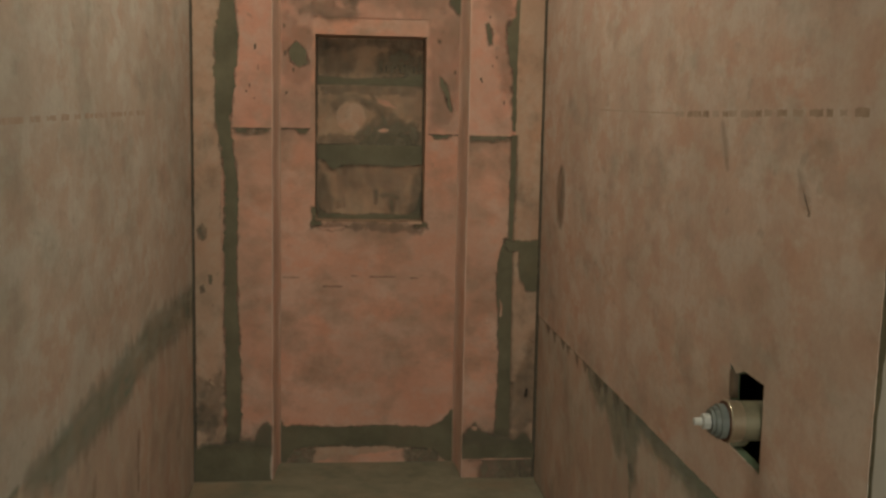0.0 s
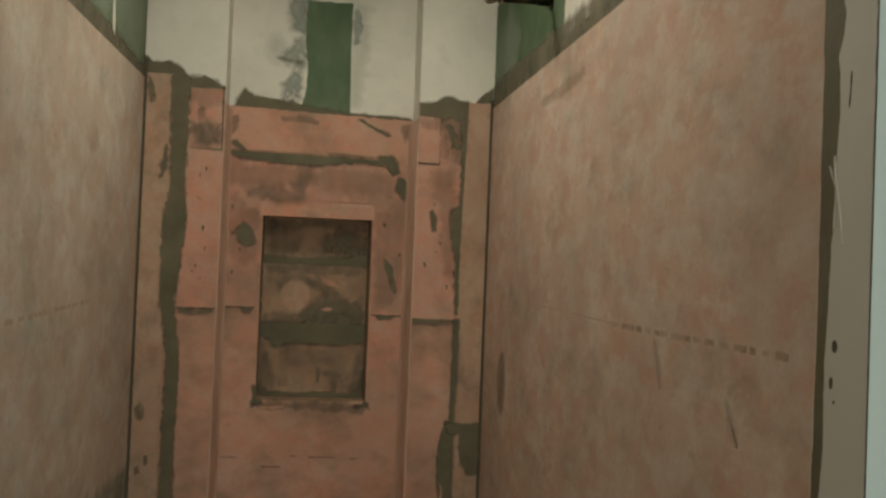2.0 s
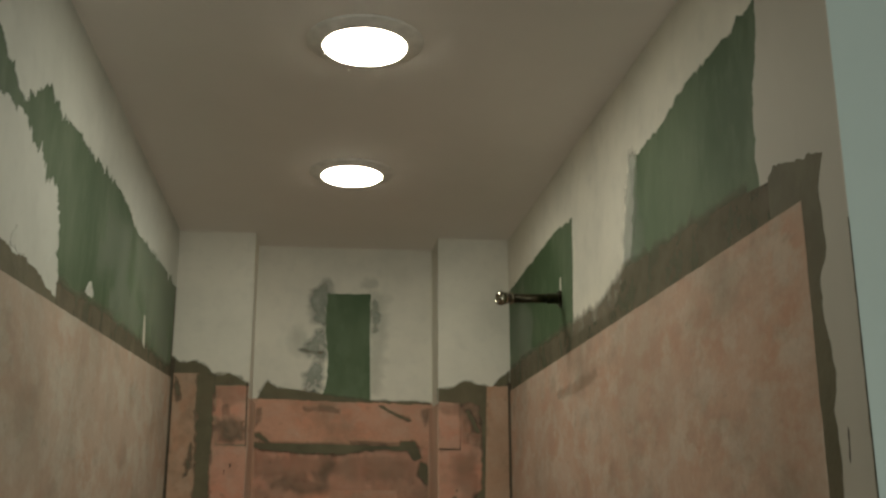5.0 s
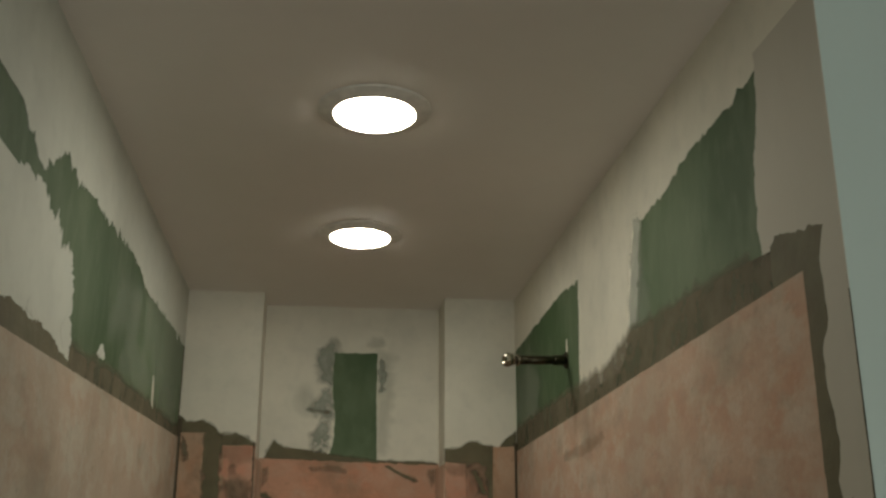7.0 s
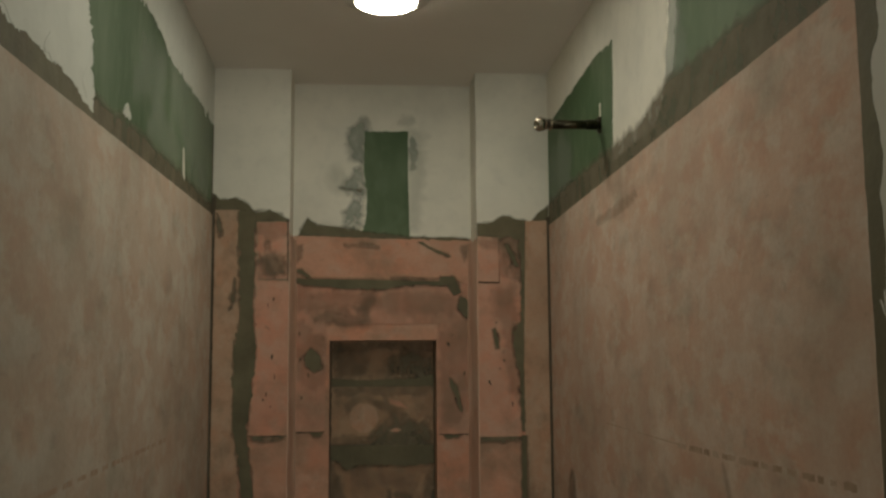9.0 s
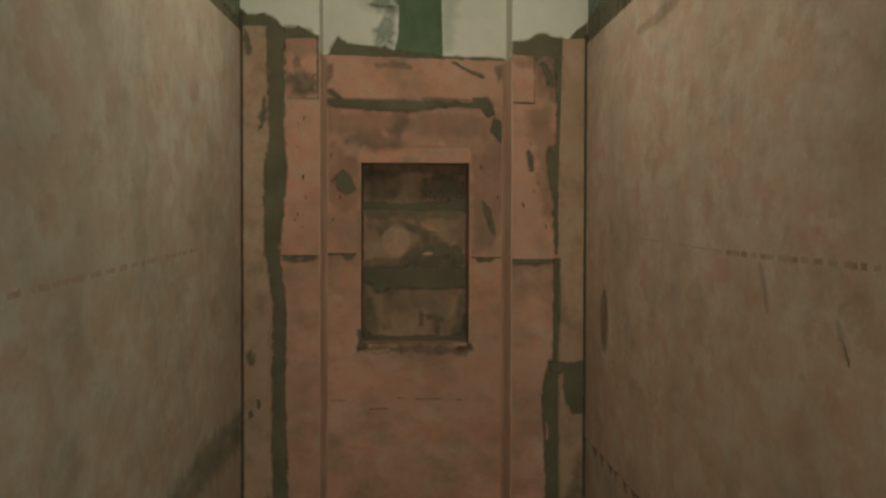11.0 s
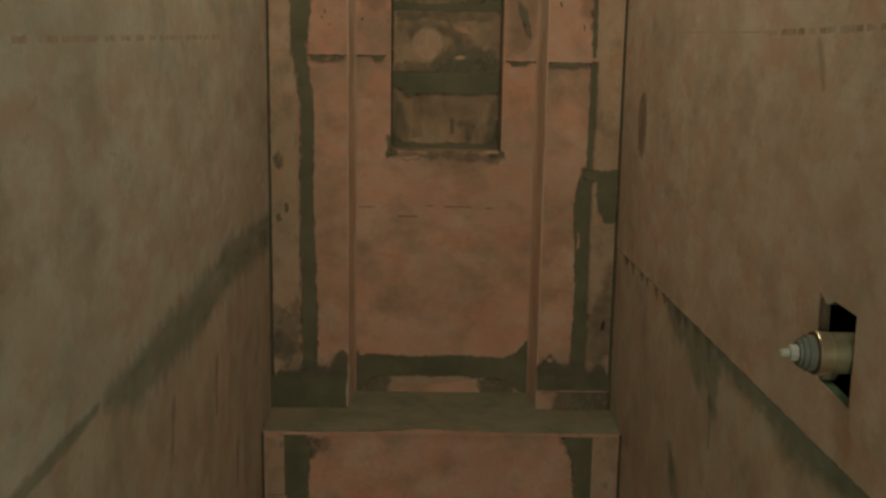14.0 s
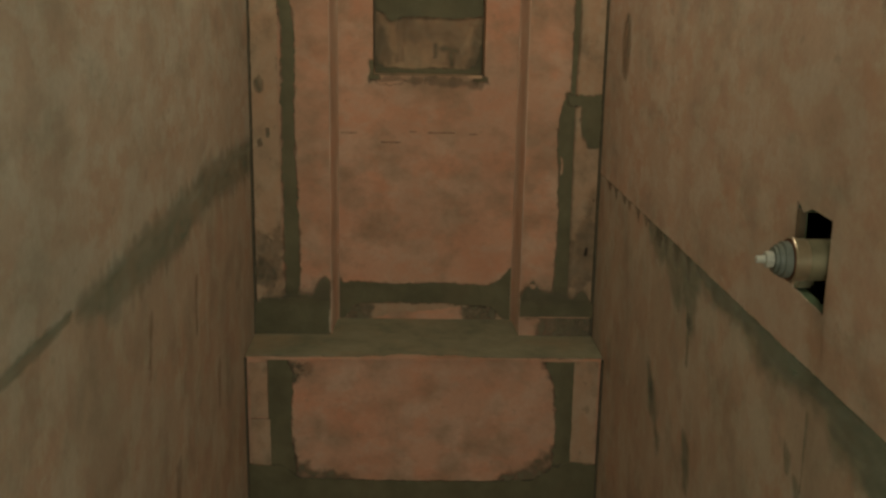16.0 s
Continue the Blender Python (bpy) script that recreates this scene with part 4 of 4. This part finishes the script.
# mortar stains; number 267 paints the shadow under the niche top
for c, kind, sd in (([(0.016, 1.235), (0.022, 1.235), (0.024, 1.275), (0.017, 1.275)], "thin", 98), ([(-0.09, 1.22), (-0.07, 1.222), (-0.068, 1.33), (-0.085, 1.34)], "residue", 260), ([(-0.145, 1.21), (-0.145, 1.34), (-0.13, 1.30), (-0.105, 1.24), (-0.11, 1.21)], "worn", 261), ([(0.148, 1.21), (0.148, 1.34), (0.135, 1.32), (0.125, 1.25), (0.11, 1.215)], "worn", 262), ([(-0.06, 1.33), (0.0, 1.335), (0.08, 1.33), (0.12, 1.335), (0.10, 1.29), (0.02, 1.30), (-0.04, 1.28)], "residue", 263), ([(0.0, 1.30), (0.10, 1.29), (0.09, 1.22), (0.01, 1.22)], "residue", 264),
                    ([(-0.13, 1.60), (-0.12, 1.68), (-0.06, 1.67), (-0.05, 1.61)], "worn", 265), ([(0.03, 1.61), (0.03, 1.66), (0.07, 1.67), (0.14, 1.65), (0.145, 1.60)], "thin", 266), ([(-0.145, 1.695), (0.145, 1.697), (0.145, 1.675), (0.0, 1.685), (-0.145, 1.672)], "worn", 267), ([(-0.14, 1.565), (0.0, 1.567), (0.145, 1.567), (0.12, 1.55), (0.0, 1.545), (-0.06, 1.555), (-0.13, 1.545)], "worn", 268), ([(-0.14, 1.42), (-0.10, 1.43), (-0.06, 1.425), (-0.06, 1.405), (-0.14, 1.405)], "worn", 269), ([(0.09, 1.54), (0.14, 1.55), (0.145, 1.48), (0.11, 1.49)], "residue", 270)):
    patch("dirt_shade_mark", "niche", c, kind, niche, 0.0069 if 1.40 < c[0][1] < 1.57 else 0.0036, 0, .005, sd, 0.003)
for k in range(9):
    u = 0.03 + 0.013 * k
    patch("mortar_drip", "niche", [(u, 1.628), (u + 0.004, 1.628), (u + 0.003, 1.628 - 0.012 - 0.006 * (k * 5 % 3)), (u + 0.001, 1.612 - 0.004 * (k % 2))], "thin", niche, 0.0042, 0, .002, 280 + k, 0.003)
for u0, u1, sd in ((-0.1525, -0.1485, 221), (0.1495, 0.1525, 222)):
    patch("corner_joint", "niche", rect(u0, u1, 1.2, 1.703), LINE, niche, 0.0078, 0, [0, .002, 0, .002], sd, 0.004)
part("splinter", box(0.108, 0.146, YN - 0.012, YN + 0.02, NZ0 - 0.004, NZ0 + 0.003, 0.001), plain("raw_wood_splinter", (0.55, 0.36, 0.24), 0.8), niche)
for u0, u1, z0, z1, sd in ((-0.163, -0.135, 1.180, 1.19, 99), (0.125, 0.160, 1.178, 1.188, 100), (-0.16, -0.152, 1.19, 1.23, 101)):
    patch("thinset_smear", "recess", rect(u0, u1, z0, z1), THINSET, wall_back, 0.0046, 0, .004, sd)

# ---- bench ----
bench = tagged(new("shower_bench"), "built-in shower bench covered in orange membrane and grey mortar", "bench")
part("body", box(XL + 0.003, XR - 0.003, YB, YN, ZF - 0.02, ZB, 0.002), MEM_BACK, bench)
patch("thinset_smear", "bench_top", [(XL + 0.003, YB + 0.004), (-0.3, YB + 0.006), (-0.19, YB + 0.008), (-0.12, YB + 0.016), (-0.06, YB + 0.03), (0.03, YB + 0.02), (0.08, YB + 0.026), (0.12, YB + 0.01), (0.3, YB + 0.006), (XR - 0.003, YB + 0.004), (XR - 0.003, 0.0), (XPR, 0.0), (XPR, YN), (XPL, YN), (XPL, 0.0), (XL + 0.003, 0.0)],
      THINSET_BENCH, bench, 0.004, 0, [.003, .004, .008, .01, .01, .01, .008, .004, .003, 0, 0, 0, 0, 0, 0, 0], 110, label="smeared grey-green mortar")
patch("membrane_sheet", "bench_front", [(-0.35, 0.15), (-0.352, 0.486), (0.325, 0.486), (0.345, 0.3), (0.36, 0.2), (0.3, 0.15)], MEM_BACK, bench, 0.003, 0, [.003, .002, .003, .003, .004, .004], 111)
for u0, u1, z0, z1, sd in ((-0.455, -0.410, 0.328, 0.478, 112), (-0.455, -0.405, 0.19, 0.322, 113), (0.385, 0.448, 0.17, 0.487, 114)):
    patch("membrane_strip", "bench_front", rect(u0, u1, z0, z1), MEM_STRIP, bench, 0.0055, 0, .002, sd)
patch("thinset_smear", "bench_front", [(-0.408, 0.487), (-0.36, 0.487), (-0.345, 0.45), (-0.352, 0.3), (-0.34, 0.17), (-0.41, 0.17)], THINSET, bench, 0.0045, 0, [0, .004, .004, .004, 0, 0], 115)
patch("thinset_smear", "bench_front", [(0.31, 0.487), (0.39, 0.487), (0.388, 0.17), (0.34, 0.17), (0.345, 0.3), (0.335, 0.42)], THINSET, bench, 0.0045, 0, [0, 0, 0, .005, .005, .005], 116)
patch("thinset_smear", "bench_front", [(XL + 0.004, ZF), (XL + 0.004, 0.195), (-0.38, 0.19), (-0.33, 0.155), (-0.1, 0.148), (0.15, 0.146), (0.29, 0.15), (0.34, 0.19), (0.39, 0.205), (XR - 0.004, 0.195), (XR - 0.004, ZF)], THINSET, bench, 0.006, 0, [0, .004, .005, .004, .004, .004, .006, .006, .004, 0, 0], 117)
patch("membrane_strip", "bench_front", rect(-0.225, 0.21, ZF, 0.09), MEM_STRIP, bench, 0.008, 0, .005, 118)
patch("corner_joint", "bench_front", rect(XL, XL + 0.007, ZF, ZB), LINE, bench, 0.0065)
patch("corner_joint", "bench_front", rect(XR - 0.007, XR, ZF, ZB), LINE, bench, 0.0065)

for c, kind, sd in (([(-0.40, 0.19), (-0.36, 0.24), (-0.34, 0.2), (-0.3, 0.17), (-0.22, 0.16), (-0.3, 0.145), (-0.39, 0.16)], "thin", 271), ([(0.38, 0.2), (0.35, 0.25), (0.32, 0.21), (0.28, 0.185), (0.2, 0.155), (0.3, 0.145), (0.38, 0.16)], "thin", 272), ([(0.30, 0.485), (0.325, 0.47), (0.345, 0.40), (0.35, 0.45), (0.35, 0.485)], "thin", 273), ([(-0.36, 0.485), (-0.33, 0.475), (-0.335, 0.44), (-0.35, 0.42), (-0.36, 0.44)], "thin", 274),
                    ([(-0.33, 0.47), (-0.30, 0.474), (-0.30, 0.45), (-0.33, 0.44)], "worn", 277)):
    patch("dirt_shade_mark", "bench_front", c, kind, bench, 0.0036, 0, .01, sd, 0.003)
# orange membrane edge, its thin highlight drawn as a strip
patch("edge_strip", "bench_front", rect(XL + 0.06, XR - 0.06, 0.4875, 0.4915), MEM_BACK, bench, 0.0064, 0, [.003, 0, .001, 0], 278, 0.003, label="bare orange edge of the membrane, drawn as its highlight")

# ---- floor ----
patch("membrane_sheet", "floor", rect(-0.3, 0.3, -1.6, -0.30), MEM_STRIP, floor, 0.004, 0, .01, 120)

# ---- marks on the right wall ----
dab = random.Random(21)
for k in range(10):
    y = -0.10 - 0.085 * k - dab.uniform(0, 0.03)
    w, h = dab.uniform(0.03, 0.07), dab.uniform(0.008, 0.022) + 0.0015 * k
    patch("mortar_dab", "right", [(y, 0.951), (y - w, 0.951), (y - 0.8 * w, 0.951 - h), (y - 0.4 * w, 0.951 - 0.5 * h)], THINSET_WORN, wall_right, 0.0041, 0, .003, 440 + k, 0.004)
rnd = random.Random(3)
y = -1.10
while y > -1.70:
    w = rnd.uniform(0.012, 0.034)
    patch("printed_dash", "right", rect(y - w, y, 1.480 + 0.006 * (y + 1.7), 1.4885 + 0.006 * (y + 1.7)), rnd.choice((MARK, MARK, FAINT)), wall_right, 0.0056, 0, .0022, int(-y * 90), 0.004)
    y -= w + rnd.choice((0.003, 0.004, 0.008, 0.016))
patch("printed_line", "right", [(-0.6, 1.5), (-1.1, 1.488), (-1.1, 1.4905), (-0.6, 1.5025)], FAINT, wall_right, 0.0053, 0, .0006, 141)
y = -0.60
while y > -1.62:
    w = rnd.uniform(0.012, 0.05)
    patch("printed_dash", "left", [(y - w, 1.486 + 0.022 * (y - w)), (y, 1.486 + 0.022 * y), (y, 1.494 + 0.022 * y), (y - w, 1.494 + 0.022 * (y - w))], FAINT, wall_left, 0.0054, 0, .0018, int(-y * 90), 0.004)
    y -= w + rnd.choice((0.004, 0.012, 0.03))
patch("mortar_spot", "right", [(-0.235, 1.365), (-0.27, 1.35), (-0.285, 1.29), (-0.262, 1.222), (-0.22, 1.24), (-0.205, 1.31)], THINSET_WORN, wall_right, 0.0057, 0, .007, 142)
for (a, b, c, d, w), sd in zip(((-1.305, 1.474, -1.335, 1.412, 0.010), (-1.557, 1.42, -1.592, 1.368, 0.005), (-0.66, 0.66, -0.70, 0.57, 0.03), (-0.70, 0.62, -0.78, 0.52, 0.016), (-0.92, 0.85, -0.935, 0.76, 0.02), (-0.95, 0.63, -0.985, 0.54, 0.035), (-1.42, 0.83, -1.435, 0.795, 0.022), (-1.462, 0.80, -1.475, 0.775, 0.018), (-1.48, 0.90, -1.485, 0.79, 0.007), (-1.71, 0.862, -1.715, 0.80, 0.02)), range(143, 160)):
    patch("mortar_scrape", "right", [(a, b), (a - w, b - 0.01), (c - w * 0.3, d), (c + w * 0.2, d)], RESIDUE if b > 0.95 else WIPED, wall_right, 0.0053 if b > 0.95 else 0.0037, 0, .003, sd)
for (a, b, c, d, w), sd in zip(((-1.05, 0.88, -1.08, 0.78, 0.012), (-0.7, 0.85, -0.72, 0.74, 0.02), (-0.9, 0.55, -0.95, 0.4, 0.03), (-0.5, 0.6, -0.52, 0.5, 0.02)), range(160, 170)):
    patch("mortar_scrape", "left", [(a, b), (a - w, b - 0.01), (c - w * 0.3, d), (c + w * 0.2, d)], RESIDUE, wall_left, 0.0037, 0, .004, sd)
patch("corner_crack", "right", [(YE + 0.0012, 0.4), (YE, 0.4), (YE, 1.66), (YE + 0.001, 1.66)], THINSET, wall_right, 0.0025, 0, [0, 0, 0, .0008], 170)
patch("mortar_scrape", "right", [(-0.565, 1.943), (-0.7, 1.95), (-0.89, 1.955), (-0.9, 1.942), (-0.72, 1.932), (-0.57, 1.934)], RESIDUE, wall_right, 0.0053, 0, .005, 176)
for y0, z0, h in ((-0.78, 2.085, 0.02), (-0.87, 2.085, 0.025), (-0.96, 2.08, 0.012)):
    patch("mortar_tick", "right", [(y0, z0), (y0 - 0.008, z0), (y0 - 0.007, z0 + h), (y0 - 0.002, z0 + h)], MUD, wall_right, 0.0029, 0, .002, int(-y0 * 100))
patch("compound_drip", "left", [(-0.46, 2.125), (-0.475, 2.12), (-0.47, 2.06), (-0.445, 2.05), (-0.445, 2.08)], MUD, wall_left, 0.0022, 0, .003, 177)
patch("compound_drip", "right", [(-0.615, 2.20), (-0.623, 2.20), (-0.623, 2.168), (-0.612, 2.166)], MUD, wall_right, 0.0022, 0, .003, 178)
patch("corner_joint", "left", rect(-0.016, 0, 2.05, 2.29), LINE, wall_left, 0.0016, 0, [0, 0, 0, .003], 179)
# nail dents and a tear on the corner compound
for y0, z0, r, h in ((-1.797, 1.503, 0.0055, 0.0065), (-1.792, 1.467, 0.0035, 0.0065), (-1.798, 1.449, 0.002, 0.002), (-1.799, 1.196, 0.0035, 0.008), (-1.781, 1.21, 0.0025, 0.012), (-1.779, 1.28, 0.0014, 0.01)):
    patch("dent", "right", [(y0 + r * math.cos(k), z0 + h * math.sin(k)) for k in (0, .8, 1.6, 2.4, 3.14, 3.9, 4.7, 5.5)], LINE if z0 > 1.3 else THINSET, wall_right, 0.0026, 0, .0012, int(z0 * 100), 0.004)
for line, sd in ((((-1.779, 1.681), (-1.786, 1.667), (-1.794, 1.654), (-1.791, 1.637), (-1.789, 1.619)), 171), (((-1.794, 1.654), (-1.802, 1.624), (-1.805, 1.603)), 172), (((-1.788, 1.690), (-1.789, 1.672), (-1.794, 1.654)), 173)):
    patch("torn_paper", "right", [(y, z) for y, z in line] + [(y - 0.0014, z) for y, z in reversed(line)], JAMB, wall_right, 0.0050, 0, .0008, sd, 0.004, label="torn paper thread")
patch("dent", "right", [(-1.813, 1.770), (-1.8145, 1.768), (-1.814, 1.750), (-1.8115, 1.734), (-1.810, 1.740)], DARK, wall_right, 0.0027, 0, .0008, 174, 0.004)
patch("corner_crack", "right", [(YE + 0.0014, 1.66), (YE, 1.66), (YE, 1.98), (YE + 0.0008, 1.98)], THINSET, wall_right, 0.0025, 0, [0, 0, 0, .001], 175)

# ---- valve ----
valve = tagged(new("shower_valve"), "rough-in shower valve sticking out of a cut wall hole", "valve")
axis = pose(XR, -1.464, 1.093, 0, -90, 0)       # local z runs out of the wall
part("body", lathe([(-0.09, 0.0252), (0.0, 0.0256), (0.020, 0.0256)], axis, 72), BRASS, valve, "tarnished brass body")
part("collar", lathe([(0.0202, 0.0262), (0.0345, 0.0266), (0.0347, 0.0280), (0.0368, 0.0284), (0.0384, 0.0276), (0.0386, 0.0240)], axis, 72), SATIN, valve, "satin metal collar with a bright lip")
part("washer", lathe([(0.0387, 0.0262), (0.0400, 0.0262)], axis, 40), plain("copper_washer", (0.16, 0.075, 0.04), 0.5, 0.6), valve, "dark copper washer")
part("retaining_nut", lathe([(0.0402, 0.0225), (0.0490, 0.0225), (0.0495, 0.0195), (0.0550, 0.0190), (0.0555, 0.0160), (0.0590, 0.0155)], axis, 36), GREYP, valve, "grey plastic nut")
part("cartridge", lathe([(0.0592, 0.0105), (0.068, 0.0105), (0.069, 0.0085)], axis, 8), WHITEP, valve, "pale plastic cartridge")
part("stem", lathe([(0.0692, 0.0055), (0.079, 0.0050), (0.080, 0.0032)], axis, 10), WHITEP, valve, "white plastic stem")
part("supply_pipe", lathe([(-0.2, 0.011), (0.25, 0.011)], pose(XR + 0.05, -1.462, 1.09)), plain("copper_pipe", (0.42, 0.2, 0.1), 0.35, 0.9), valve, "dull copper pipe", True)
part("plaster_guard", box(XR - 0.004, XR + 0.004, -1.400, -1.386, 1.105, 1.142, 0.001), plain("torn_board", (0.15, 0.11, 0.07), 0.9), valve)
part("mounting_lug", box(XR - 0.004, XR + 0.02, -1.41, -1.393, 1.04, 1.06, 0.004), BRASS, valve)

# ---- shower arm stub ----
arm = tagged(new("shower_arm_stub"), "blackened pipe stub for the shower arm with a chrome end", "pipe")
axis = Matrix.Translation((XR, -0.613, 2.153)) @ Vector((-0.145, -0.036, -0.010)).to_track_quat("Z", "Y").to_matrix().to_4x4()
part("pipe", lathe([(-0.02, 0.0098), (0.128, 0.0098)], axis), BRONZE, arm, "blackened steel pipe", True)
part("coupling", lathe([(0.010, 0.0100), (0.011, 0.0115), (0.034, 0.0115), (0.036, 0.0100)], axis, 24), BRONZE, arm)
part("flange", lathe([(-0.004, 0.019), (0.002, 0.019), (0.004, 0.0165), (0.0045, 0.0102)], axis, 28), BRONZE, arm)
for z, r in ((0.108, 0.0104), (0.112, 0.0104), (0.116, 0.0104)):
    part("thread", lathe([(z, 0.0099), (z + 0.001, r), (z + 0.0022, r), (z + 0.003, 0.0099)], axis, 20), BRONZE, arm)
part("fitting", lathe([(0.1205, 0.0102), (0.1215, 0.0135), (0.1255, 0.0135), (0.1265, 0.0105)], axis, 24), CHROME, arm, "chrome collar")
part("neck", lathe([(0.1266, 0.0088), (0.139, 0.0088)], axis, 16), DARK, arm)
part("nut", lathe([(0.1330, 0.0118), (0.1340, 0.0138), (0.1380, 0.0138), (0.1390, 0.0118)], axis, 6), CHROME, arm, "chrome hex nut")
part("end_cap", lathe([(0.1405, 0.0105), (0.1420, 0.0150), (0.1480, 0.0158), (0.1530, 0.0145), (0.1560, 0.0110), (0.1562, 0.0075), (0.1500, 0.0070)], axis, 28), CHROME, arm, "hollow chrome end", True)

# ---- ceiling lights ----
lamp = tagged(new("recessed_light"), "round recessed ceiling light with a glowing white diffuser", "ceiling light", "recessed lights")
down = pose(0, 0, 0, 180, 0, 0)
ring = bmesh.new()
prof = [(0.0, 0.098), (0.002, 0.098), (0.0035, 0.095), (0.0105, 0.073), (0.011, 0.071), (0.0095, 0.069), (0.0, 0.069)]
rings = [[ring.verts.new((r * math.cos(2 * math.pi * i / 64), r * math.sin(2 * math.pi * i / 64), -z)) for i in range(64)] for z, r in prof]
for a, b in zip(rings, rings[1:] + rings[:1]):
    for i in range(64):
        ring.faces.new((a[i], a[(i + 1) % 64], b[(i + 1) % 64], b[i]))
part("trim_ring", ring, TRIM, lamp, "", True)
part("diffuser", lathe([(0.002, 0.0685), (0.0115, 0.0685), (0.0128, 0.067), (0.0135, 0.058)], down, 64), GLOW, lamp, "glowing white diffuser")
lamp.matrix_basis = pose(-0.012, -1.233, ZC)
copy_thing(lamp, pose(-0.010, -0.557, ZC))
